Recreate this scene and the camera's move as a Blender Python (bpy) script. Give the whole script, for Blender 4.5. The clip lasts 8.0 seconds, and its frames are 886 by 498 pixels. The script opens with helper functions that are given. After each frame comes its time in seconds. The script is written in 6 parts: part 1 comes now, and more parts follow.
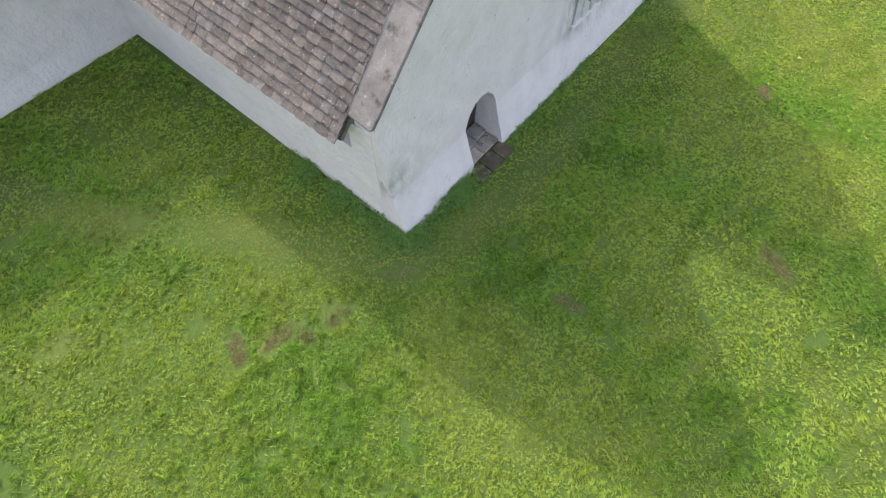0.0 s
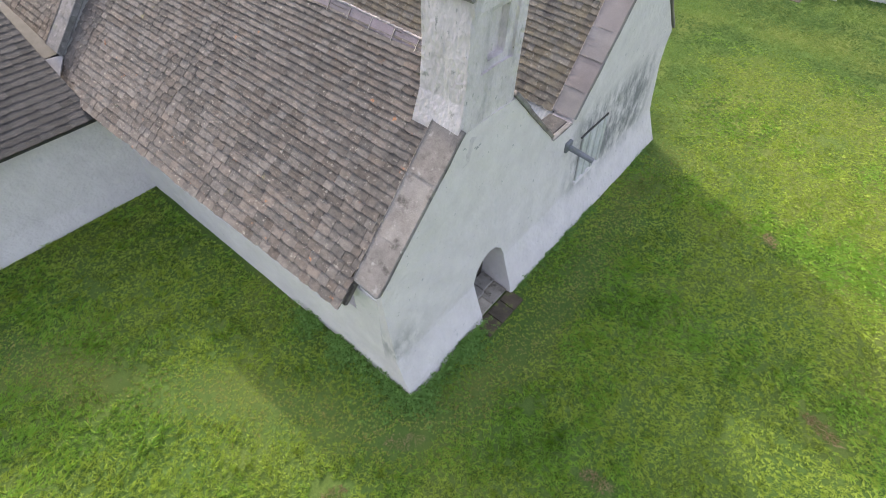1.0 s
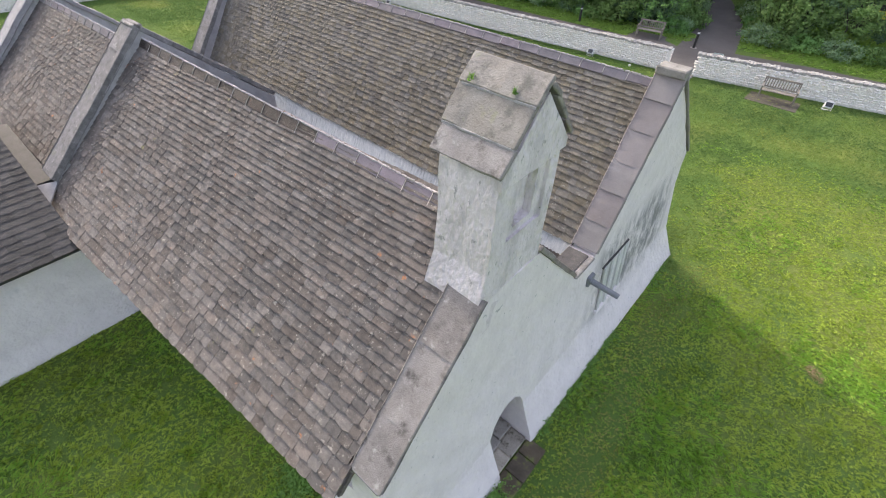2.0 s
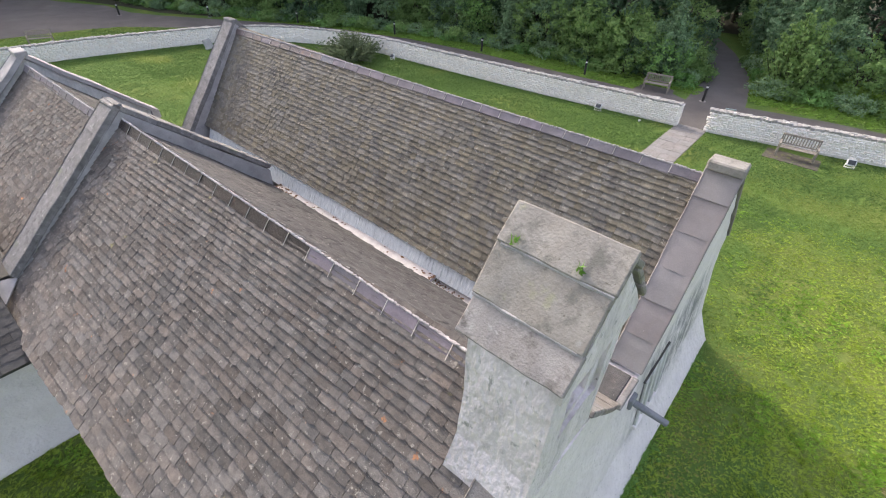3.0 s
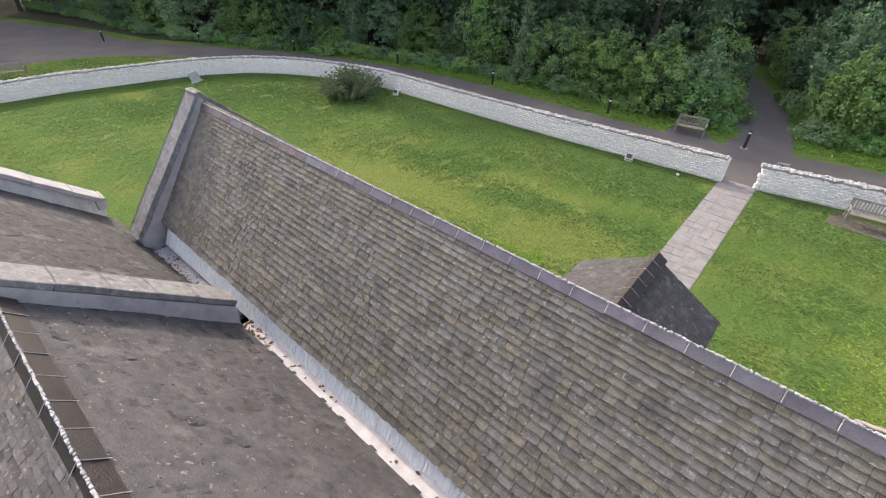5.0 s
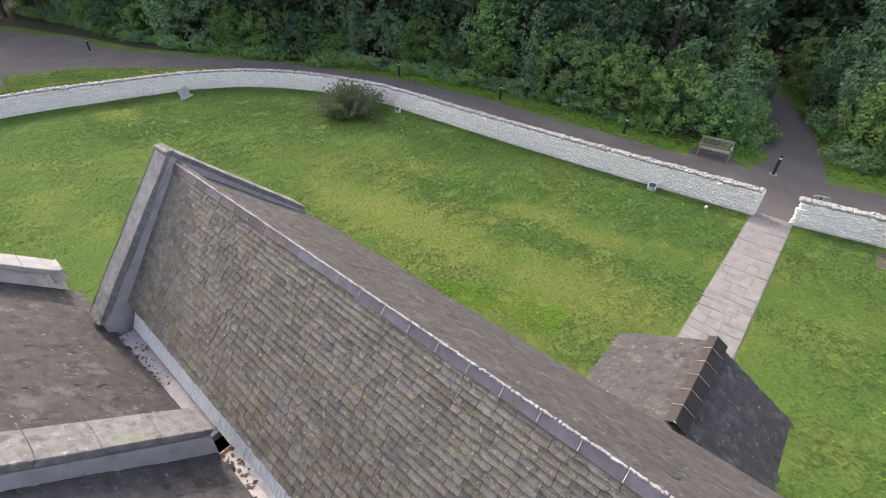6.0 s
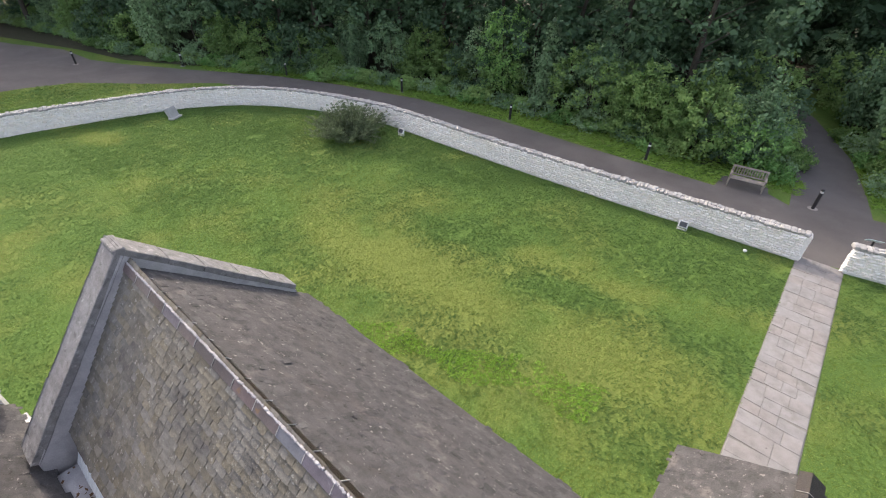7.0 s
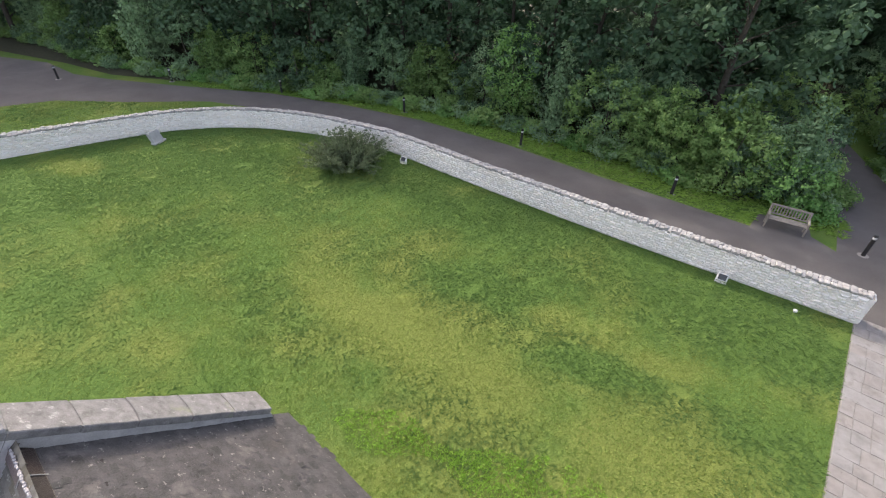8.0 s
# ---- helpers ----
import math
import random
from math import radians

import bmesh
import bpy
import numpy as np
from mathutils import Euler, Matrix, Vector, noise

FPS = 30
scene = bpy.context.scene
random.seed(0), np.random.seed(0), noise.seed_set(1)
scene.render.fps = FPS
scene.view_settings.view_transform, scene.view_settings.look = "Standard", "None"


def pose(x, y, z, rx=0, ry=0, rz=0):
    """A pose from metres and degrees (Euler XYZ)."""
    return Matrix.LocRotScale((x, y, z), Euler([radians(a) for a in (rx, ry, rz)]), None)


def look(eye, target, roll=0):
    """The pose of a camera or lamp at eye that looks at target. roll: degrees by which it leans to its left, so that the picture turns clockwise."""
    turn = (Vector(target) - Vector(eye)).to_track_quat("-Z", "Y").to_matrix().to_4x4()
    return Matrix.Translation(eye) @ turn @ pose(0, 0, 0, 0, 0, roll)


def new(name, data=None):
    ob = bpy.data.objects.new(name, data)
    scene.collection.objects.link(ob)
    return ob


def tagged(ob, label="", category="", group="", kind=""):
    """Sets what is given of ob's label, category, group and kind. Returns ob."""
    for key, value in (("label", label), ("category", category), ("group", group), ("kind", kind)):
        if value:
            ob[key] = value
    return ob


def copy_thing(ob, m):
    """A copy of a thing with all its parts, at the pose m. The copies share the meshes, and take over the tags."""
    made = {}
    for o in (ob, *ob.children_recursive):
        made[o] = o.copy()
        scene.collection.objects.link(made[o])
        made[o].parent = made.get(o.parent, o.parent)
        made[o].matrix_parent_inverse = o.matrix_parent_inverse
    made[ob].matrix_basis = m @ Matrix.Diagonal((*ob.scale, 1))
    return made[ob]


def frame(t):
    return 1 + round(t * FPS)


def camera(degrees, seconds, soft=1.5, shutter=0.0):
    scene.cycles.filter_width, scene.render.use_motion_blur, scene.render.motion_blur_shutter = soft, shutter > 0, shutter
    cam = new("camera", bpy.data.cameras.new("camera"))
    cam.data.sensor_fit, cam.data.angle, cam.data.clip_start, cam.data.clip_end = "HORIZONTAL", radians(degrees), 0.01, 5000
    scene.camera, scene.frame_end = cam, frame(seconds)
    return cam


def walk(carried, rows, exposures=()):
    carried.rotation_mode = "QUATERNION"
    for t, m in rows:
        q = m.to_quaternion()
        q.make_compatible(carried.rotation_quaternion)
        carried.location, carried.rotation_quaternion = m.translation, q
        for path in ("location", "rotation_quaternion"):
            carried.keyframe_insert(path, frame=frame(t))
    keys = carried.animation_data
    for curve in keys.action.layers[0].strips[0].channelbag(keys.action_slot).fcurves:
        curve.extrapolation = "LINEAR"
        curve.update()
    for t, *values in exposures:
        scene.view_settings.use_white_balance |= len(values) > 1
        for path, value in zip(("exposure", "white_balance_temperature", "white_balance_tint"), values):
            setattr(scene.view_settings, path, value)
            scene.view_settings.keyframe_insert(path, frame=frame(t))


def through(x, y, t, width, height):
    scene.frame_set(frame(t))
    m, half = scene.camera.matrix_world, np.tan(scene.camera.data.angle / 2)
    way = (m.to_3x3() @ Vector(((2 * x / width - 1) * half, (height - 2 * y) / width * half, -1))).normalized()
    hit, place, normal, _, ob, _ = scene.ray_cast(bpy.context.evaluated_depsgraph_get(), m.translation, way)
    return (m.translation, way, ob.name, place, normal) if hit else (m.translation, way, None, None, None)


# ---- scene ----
cam = camera(88.5, 8.0, 1.1)
PATH = [
    (0, (-3.016, 2.807, 8.641), (-2.535, 2.161, 6.81), 4.3),
    (0.5, (-2.754, 2.52, 8.557), (-2.105, 1.705, 6.85), 2.7),
    (1, (-2.362, 2.218, 8.632), (-1.583, 1.249, 7.065), 2.5),
    (1.5, (-1.859, 1.733, 8.722), (-0.98, 0.664, 7.278), 2.2),
    (2, (-1.274, 1.25, 8.767), (-0.324, 0.099, 7.436), 2.1),
    (2.2, (-1.036, 1.04, 8.8), (-0.064, -0.134, 7.504), 2.1),
    (3.3, (0.428, -0.282, 8.991), (1.461, -1.51, 7.797), 1.6),
    (3.5, (0.71, -0.528, 9.042), (1.746, -1.759, 7.853), 1.6),
    (4, (1.433, -1.233, 9.197), (2.473, -2.464, 8.012), 1.7),
    (4.5, (2.245, -1.967, 9.349), (3.286, -3.198, 8.165), 1.6),
    (5, (3.134, -2.721, 9.453), (4.175, -3.958, 8.275), 1.7),
    (6.5, (6.064, -5.079, 10.049), (7.094, -6.318, 8.864), 1.8),
    (7, (7.092, -5.99, 10.208), (8.123, -7.229, 9.024), 1.8),
    (7.5, (8.111, -6.977, 10.352), (9.146, -8.217, 9.172), 1.8),
    (8, (9.166, -7.928, 10.441), (10.202, -9.173, 9.268), 2.1),
]
walk(cam, [(t, look(eye, target, roll)) for t, eye, target, roll in PATH], exposures=[(0, 0.95, 6500, 13), (8, 0.95, 6500, 13)])

# ---- build ----
# ---- light ----
SUN_TO = Vector((0.835, -0.213, 0.507)).normalized()
world = bpy.data.worlds.new("sky")
scene.world = world
world.use_nodes = True
wn = world.node_tree.nodes
sky = wn.new("ShaderNodeTexSky")
sky.sky_type, sky.sun_disc = "NISHITA", False
sky.sun_elevation = math.asin(SUN_TO.z)
sky.sun_rotation = math.atan2(SUN_TO.x, SUN_TO.y)
sky.air_density, sky.dust_density, sky.ozone_density = 1.0, 6.0, 1.0
veil = wn.new("ShaderNodeMix")  # thin bright cloud over the whole sky
veil.data_type, veil.blend_type = "RGBA", "ADD"
veil.inputs[0].default_value = 1.0
veil.inputs[7].default_value = (1.66, 1.58, 1.64, 1)
world.node_tree.links.new(sky.outputs[0], veil.inputs[6])
world.node_tree.links.new(veil.outputs[2], wn["Background"].inputs[0])
wn["Background"].inputs[1].default_value = 0.15
sun = new("sun", bpy.data.lights.new("sun", "SUN"))
sun.data.energy, sun.data.angle, sun.data.color = 1.62, radians(0.6), (1.0, 0.92, 0.78)
sun.matrix_world = look(SUN_TO * 60, (0, 0, 0))


# ---- materials ----
def material(name, dark, light, rough=0.85, scale=6.0, fine=60.0, bump=0.3, spots=None, spot_scale=3.0, spot_at=0.62, pieces=0.0, metal=0.0, stretch=(1, 1, 1), both=False, grainy=0.35, relief=0.0):
    """A weathered surface: two colours mixed by coarse and fine noise, optional spots of a third, a random tone per piece, fine relief."""
    m = bpy.data.materials.new(name)
    m.use_nodes = True
    n, l = m.node_tree.nodes, m.node_tree.links
    p = n["Principled BSDF"]
    p.inputs["Roughness"].default_value, p.inputs["Metallic"].default_value = rough, metal
    if rough >= 0.8:
        p.inputs["Specular IOR Level"].default_value = 0.25
    co = n.new("ShaderNodeNewGeometry") if not both else n.new("ShaderNodeTexCoord")
    place = co.outputs["Position"] if not both else co.outputs["Object"]
    mp = n.new("ShaderNodeMapping")
    mp.inputs["Scale"].default_value = stretch
    l.new(place, mp.inputs["Vector"])

    def cloud(s, detail=5.0, roughness=0.6):
        t = n.new("ShaderNodeTexNoise")
        t.inputs["Scale"].default_value, t.inputs["Detail"].default_value, t.inputs["Roughness"].default_value = s, detail, roughness
        l.new(mp.outputs[0], t.inputs["Vector"])
        return t.outputs["Fac"]

    def math_node(op, a, b, clamp=False):
        t = n.new("ShaderNodeMath")
        t.operation, t.use_clamp = op, clamp
        for i, v in enumerate((a, b)):
            if isinstance(v, (int, float)):
                t.inputs[i].default_value = v
            else:
                l.new(v, t.inputs[i])
        return t.outputs[0]

    def mix(fac, a, b, kind="MIX"):
        t = n.new("ShaderNodeMix")
        t.data_type, t.blend_type = "RGBA", kind
        l.new(fac, t.inputs[0]) if not isinstance(fac, float) else None
        if isinstance(fac, float):
            t.inputs[0].default_value = fac
        for i, v in ((6, a), (7, b)):
            if isinstance(v, tuple):
                t.inputs[i].default_value = (*v, 1)
            else:
                l.new(v, t.inputs[i])
        return t.outputs[2]

    coarse, grain = cloud(scale), cloud(fine, 3.0)
    t = n.new("ShaderNodeMapRange")
    l.new(math_node("ADD", math_node("MULTIPLY", coarse, 1 - grainy), math_node("MULTIPLY", grain, grainy)), t.inputs[0])
    t.inputs[1].default_value, t.inputs[2].default_value = 0.32, 0.68
    col = mix(t.outputs[0], dark, light)
    if pieces:
        info, geo = n.new("ShaderNodeObjectInfo"), n.new("ShaderNodeNewGeometry")
        r = math_node("FRACT", math_node("ADD", info.outputs["Random"], geo.outputs["Random Per Island"]), 0.0)
        tone = n.new("ShaderNodeMapRange")
        l.new(r, tone.inputs[0])
        tone.inputs[3].default_value, tone.inputs[4].default_value = 1 - pieces, 1 + pieces
        hue = n.new("ShaderNodeHueSaturation")
        l.new(col, hue.inputs["Color"])
        l.new(tone.outputs[0], hue.inputs["Value"])
        sat = n.new("ShaderNodeMapRange")
        l.new(math_node("FRACT", math_node("MULTIPLY", r, 7.31), 0.0), sat.inputs[0])
        sat.inputs[3].default_value, sat.inputs[4].default_value = 0.55, 1.35
        l.new(sat.outputs[0], hue.inputs["Saturation"])
        col = hue.outputs[0]
    for colour, sc, at, wide in spots or ():
        step = n.new("ShaderNodeMapRange")
        l.new(cloud(sc, 6.0, 0.65), step.inputs[0])
        step.inputs[1].default_value, step.inputs[2].default_value = at, at + wide
        col = mix(step.outputs[0], col, colour)
    l.new(col, p.inputs["Base Color"])
    if bump:
        b = n.new("ShaderNodeBump")
        b.inputs["Strength"].default_value, b.inputs["Distance"].default_value = bump, 0.02
        height = math_node("ADD", math_node("MULTIPLY", coarse, 0.6), grain)
        if relief:  # rubble showing through the wash
            b.inputs["Distance"].default_value = 0.03
            height = math_node("ADD", math_node("MULTIPLY", grain, 0.35), math_node("MULTIPLY", cloud(relief, 2.0, 0.5), 2.2))
        l.new(height, b.inputs["Height"])
        l.new(b.outputs[0], p.inputs["Normal"])
    return m


def leafy(name, dark, light, rough=0.6, through=0.25, gloss=0.2):
    """Foliage: a random tone per leaf, some light passing through."""
    m = bpy.data.materials.new(name)
    m.use_nodes = True
    n, l = m.node_tree.nodes, m.node_tree.links
    p = n["Principled BSDF"]
    geo, info, mx = n.new("ShaderNodeNewGeometry"), n.new("ShaderNodeObjectInfo"), n.new("ShaderNodeMix")
    mx.data_type = "RGBA"
    mx.inputs[6].default_value, mx.inputs[7].default_value = (*dark, 1), (*light, 1)
    add, half = n.new("ShaderNodeMath"), n.new("ShaderNodeMath")
    half.operation, half.inputs[1].default_value = "MULTIPLY", 0.55
    l.new(info.outputs["Random"], half.inputs[0])
    add.operation = "MULTIPLY_ADD"
    add.inputs[1].default_value = 0.45
    l.new(geo.outputs["Random Per Island"], add.inputs[0])
    l.new(half.outputs[0], add.inputs[2])
    l.new(add.outputs[0], mx.inputs[0])
    l.new(mx.outputs[2], p.inputs["Base Color"])
    p.inputs["Roughness"].default_value, p.inputs["Specular IOR Level"].default_value = rough, gloss
    tr, blend = n.new("ShaderNodeBsdfTranslucent"), n.new("ShaderNodeMixShader")
    l.new(mx.outputs[2], tr.inputs[0])
    blend.inputs[0].default_value = through
    l.new(p.outputs[0], blend.inputs[1])
    l.new(tr.outputs[0], blend.inputs[2])
    l.new(blend.outputs[0], n["Material Output"].inputs[0])
    return m


LIMEWASH = material("limewash", (0.70, 0.662, 0.662), (0.85, 0.81, 0.81), 0.9, 2.2, 45, 0.55, relief=10.0, spots=[((0.50, 0.50, 0.51), 1.1, 0.60, 0.25), ((0.30, 0.30, 0.29), 9.0, 0.69, 0.03)])
def streaks(m, y0, y1, z0, z1):
    """Dark damp streaks over one stretch of a limewashed wall."""
    n, l = m.node_tree.nodes, m.node_tree.links
    p = n["Principled BSDF"]
    was = p.inputs["Base Color"].links[0].from_socket
    geo, sep, mp, cl = n.new("ShaderNodeNewGeometry"), n.new("ShaderNodeSeparateXYZ"), n.new("ShaderNodeMapping"), n.new("ShaderNodeTexNoise")
    l.new(geo.outputs["Position"], sep.inputs[0])
    l.new(geo.outputs["Position"], mp.inputs["Vector"])
    mp.inputs["Scale"].default_value = (1, 1, 0.5)
    mp.inputs["Rotation"].default_value = (0.5, 0, 0)
    l.new(mp.outputs[0], cl.inputs["Vector"])
    cl.inputs["Scale"].default_value, cl.inputs["Detail"].default_value, cl.inputs["Roughness"].default_value = 3.2, 7.0, 0.7

    def ramp(v, a, b):
        r = n.new("ShaderNodeMapRange")
        r.interpolation_type = "SMOOTHSTEP"
        l.new(v, r.inputs[0])
        r.inputs[1].default_value, r.inputs[2].default_value = a, b
        return r.outputs[0]

    fac = ramp(cl.outputs["Fac"], 0.36, 0.62)
    for v in (ramp(sep.outputs["Y"], y1 + 0.5, y1 - 0.6), ramp(sep.outputs["Y"], y0 - 0.6, y0 + 0.8), ramp(sep.outputs["Z"], z0 - 0.3, z0 + 0.5), ramp(sep.outputs["Z"], z1 + 0.5, z1 - 0.4)):
        t = n.new("ShaderNodeMath")
        t.operation = "MULTIPLY"
        l.new(fac, t.inputs[0])
        l.new(v, t.inputs[1])
        fac = t.outputs[0]
    mx = n.new("ShaderNodeMix")
    mx.data_type = "RGBA"
    l.new(fac, mx.inputs[0])
    l.new(was, mx.inputs[6])
    mx.inputs[7].default_value = (0.25, 0.25, 0.255, 1)
    l.new(mx.outputs[2], p.inputs["Base Color"])
    return m


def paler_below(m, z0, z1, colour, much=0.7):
    """Raises the tone in noisy drifts towards the lower courses of a roof."""
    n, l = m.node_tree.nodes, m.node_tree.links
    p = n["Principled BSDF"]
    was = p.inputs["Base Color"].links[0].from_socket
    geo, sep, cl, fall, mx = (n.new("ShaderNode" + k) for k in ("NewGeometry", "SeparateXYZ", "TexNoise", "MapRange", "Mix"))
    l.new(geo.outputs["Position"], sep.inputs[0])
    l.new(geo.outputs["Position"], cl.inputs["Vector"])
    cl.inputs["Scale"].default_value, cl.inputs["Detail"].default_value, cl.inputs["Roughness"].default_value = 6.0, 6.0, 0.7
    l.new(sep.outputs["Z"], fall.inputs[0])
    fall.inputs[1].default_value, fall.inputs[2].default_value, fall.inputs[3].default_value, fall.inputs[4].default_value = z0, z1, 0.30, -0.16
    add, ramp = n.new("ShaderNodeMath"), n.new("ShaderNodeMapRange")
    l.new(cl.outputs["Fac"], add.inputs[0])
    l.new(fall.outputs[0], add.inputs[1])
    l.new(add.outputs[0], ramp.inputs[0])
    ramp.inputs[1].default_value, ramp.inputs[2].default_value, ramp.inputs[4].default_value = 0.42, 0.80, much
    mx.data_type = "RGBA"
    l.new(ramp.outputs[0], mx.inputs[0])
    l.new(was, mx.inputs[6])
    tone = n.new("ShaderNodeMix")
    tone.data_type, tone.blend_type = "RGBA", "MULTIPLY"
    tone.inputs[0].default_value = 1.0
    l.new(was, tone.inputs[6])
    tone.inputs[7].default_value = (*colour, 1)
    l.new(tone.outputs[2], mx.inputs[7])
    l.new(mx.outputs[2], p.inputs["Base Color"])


WEST_WASH = streaks(material("west_limewash", (0.69, 0.648, 0.652), (0.84, 0.79, 0.796), 0.9, 2.2, 45, 0.55, relief=10.0, spots=[((0.52, 0.52, 0.53), 1.1, 0.60, 0.25), ((0.40, 0.40, 0.41), 7.0, 0.655, 0.04), ((0.17, 0.17, 0.17), 15.0, 0.69, 0.02)]), -9.6, -5.6, 1.0, 3.0)
streaks(WEST_WASH, -0.5, 0.3, 1.0, 1.7)
STAINED = material("stained_limewash", (0.40, 0.41, 0.41), (0.74, 0.74, 0.73), 0.9, 3.0, 40, 0.4, spots=[((0.16, 0.16, 0.16), 5.0, 0.60, 0.12)], stretch=(1, 1, 0.35))
# Wall-face whitewash, painted brighter and warmer to offset the shade on it.
WALL_WHITE = material("whitewashed_stone", (0.79, 0.755, 0.715), (0.92, 0.885, 0.845), 0.9, 5.0, 30, 0.8, pieces=0.07, spots=[((0.60, 0.58, 0.54), 2.0, 0.68, 0.2)])
SLATE_NAVE = material("nave_stone_slate", (0.084, 0.076, 0.071), (0.168, 0.153, 0.143), 0.85, 10, 70, 0.45, pieces=0.28, spots=[((0.275, 0.26, 0.235), 14.0, 0.60, 0.06), ((0.42, 0.405, 0.38), 26.0, 0.67, 0.03), ((0.36, 0.17, 0.085), 4.2, 0.662, 0.05), ((0.20, 0.19, 0.105), 2.6, 0.68, 0.06), ((0.078, 0.077, 0.077), 1.9, 0.56, 0.2)])
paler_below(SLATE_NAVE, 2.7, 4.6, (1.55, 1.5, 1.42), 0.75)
SLATE_AISLE = material("aisle_stone_slate", (0.112, 0.104, 0.086), (0.222, 0.205, 0.168), 0.85, 10, 70, 0.45, pieces=0.20, spots=[((0.31, 0.30, 0.265), 15.0, 0.60, 0.06), ((0.255, 0.235, 0.15), 1.1, 0.62, 0.2), ((0.09, 0.085, 0.082), 1.6, 0.56, 0.15)])
SLATE_SOUTH = material("south_stone_slate", (0.054, 0.0525, 0.053), (0.117, 0.113, 0.114), 0.9, 5, 45, 1.0, pieces=0.26, spots=[((0.155, 0.142, 0.138), 2.2, 0.56, 0.12), ((0.075, 0.068, 0.066), 1.2, 0.54, 0.2), ((0.25, 0.235, 0.225), 12.0, 0.615, 0.06), ((0.04, 0.036, 0.036), 9.0, 0.645, 0.03)])
SLATE_DARK = material("dark_slate", (0.026, 0.026, 0.028), (0.066, 0.063, 0.062), 0.75, 5, 50, 0.4, pieces=0.3, spots=[((0.22, 0.15, 0.07), 3.5, 0.70, 0.05), ((0.3, 0.3, 0.28), 16.0, 0.72, 0.04)])
COPING = material("weathered_coping_stone", (0.19, 0.172, 0.162), (0.34, 0.315, 0.298), 0.85, 5, 60, 0.5, pieces=0.08, spots=[((0.42, 0.405, 0.385), 8.0, 0.60, 0.12), ((0.115, 0.105, 0.10), 4.5, 0.54, 0.15)])
COPING_SMOOTH = material("purple_sandstone_coping", (0.225, 0.208, 0.208), (0.33, 0.306, 0.305), 0.8, 2.5, 70, 0.25, pieces=0.08, spots=[((0.5, 0.48, 0.45), 9.0, 0.72, 0.04)])
CAPSTONE = material("lichened_capstone", (0.215, 0.20, 0.178), (0.345, 0.325, 0.295), 0.9, 5, 50, 0.4, pieces=0.06, spots=[((0.30, 0.33, 0.15), 2.2, 0.58, 0.2), ((0.45, 0.44, 0.41), 9.0, 0.63, 0.08), ((0.16, 0.15, 0.125), 16.0, 0.635, 0.05), ((0.17, 0.165, 0.15), 4.5, 0.51, 0.12)])
LEAD = material("weathered_lead", (0.52, 0.58, 0.62), (0.88, 0.92, 0.94), 0.6, 5, 40, 0.2, spots=[((0.40, 0.45, 0.48), 3.0, 0.56, 0.12), ((0.22, 0.23, 0.22), 9.0, 0.68, 0.05)], stretch=(6, 1, 1))
GUTTER = material("bleached_gutter", (0.42, 0.39, 0.38), (0.62, 0.59, 0.58), 0.8, 5, 60, 0.3, spots=[((0.30, 0.17, 0.08), 4.0, 0.66, 0.05), ((0.25, 0.24, 0.22), 1.4, 0.62, 0.1)])
RIDGE = material("purple_ridge_tile", (0.11, 0.096, 0.112), (0.21, 0.186, 0.212), 0.34, 4, 60, 0.3, pieces=0.15, spots=[((0.40, 0.38, 0.40), 3.0, 0.66, 0.1)])
RIDGE_BROWN = material("brown_stained_ridge_tile", (0.085, 0.068, 0.07), (0.17, 0.138, 0.135), 0.4, 4, 60, 0.3, pieces=0.3, spots=[((0.26, 0.15, 0.06), 5.0, 0.60, 0.1)])
RIDGE_BLUE = material("blue_grey_ridge_tile", (0.15, 0.155, 0.18), (0.26, 0.26, 0.29), 0.55, 4, 60, 0.3, pieces=0.2)
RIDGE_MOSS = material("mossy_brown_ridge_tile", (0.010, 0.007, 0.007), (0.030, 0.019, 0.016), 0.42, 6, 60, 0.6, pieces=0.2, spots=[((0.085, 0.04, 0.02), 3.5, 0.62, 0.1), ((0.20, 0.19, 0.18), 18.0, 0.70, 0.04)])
CREST = material("grey_tile_crest", (0.26, 0.25, 0.26), (0.52, 0.50, 0.51), 0.8, 8, 60, 0.3)
CREST_DULL = material("dull_tile_crest", (0.24, 0.23, 0.24), (0.50, 0.485, 0.495), 0.8, 8, 60, 0.3)
MORTAR = material("pale_mortar", (0.44, 0.42, 0.40), (0.62, 0.60, 0.57), 0.9, 8, 60, 0.4)
CEMENT = material("grey_cement_upstand", (0.30, 0.295, 0.305), (0.50, 0.49, 0.50), 0.85, 4, 50, 0.4, spots=[((0.14, 0.135, 0.13), 2.0, 0.60, 0.15)])
CEMENT_PALE = material("pale_cement_coping", (0.27, 0.265, 0.27), (0.47, 0.46, 0.465), 0.85, 4, 50, 0.4, spots=[((0.24, 0.235, 0.23), 3.0, 0.60, 0.12)])
BELL_WASH = material("bellcote_limewash", (0.58, 0.535, 0.55), (0.82, 0.765, 0.785), 0.9, 3.0, 40, 0.8, relief=16.0, spots=[((0.46, 0.44, 0.44), 3.5, 0.52, 0.2), ((0.38, 0.37, 0.365), 11.0, 0.60, 0.08), ((0.22, 0.21, 0.19), 13.0, 0.69, 0.04)], stretch=(1, 1, 0.5))
COPING_GREY = material("grey_lichened_coping", (0.155, 0.15, 0.15), (0.31, 0.303, 0.303), 0.9, 8, 60, 0.7, pieces=0.08, spots=[((0.45, 0.44, 0.43), 9.0, 0.60, 0.1), ((0.13, 0.125, 0.125), 5.0, 0.56, 0.12), ((0.24, 0.27, 0.17), 1.5, 0.62, 0.15)])
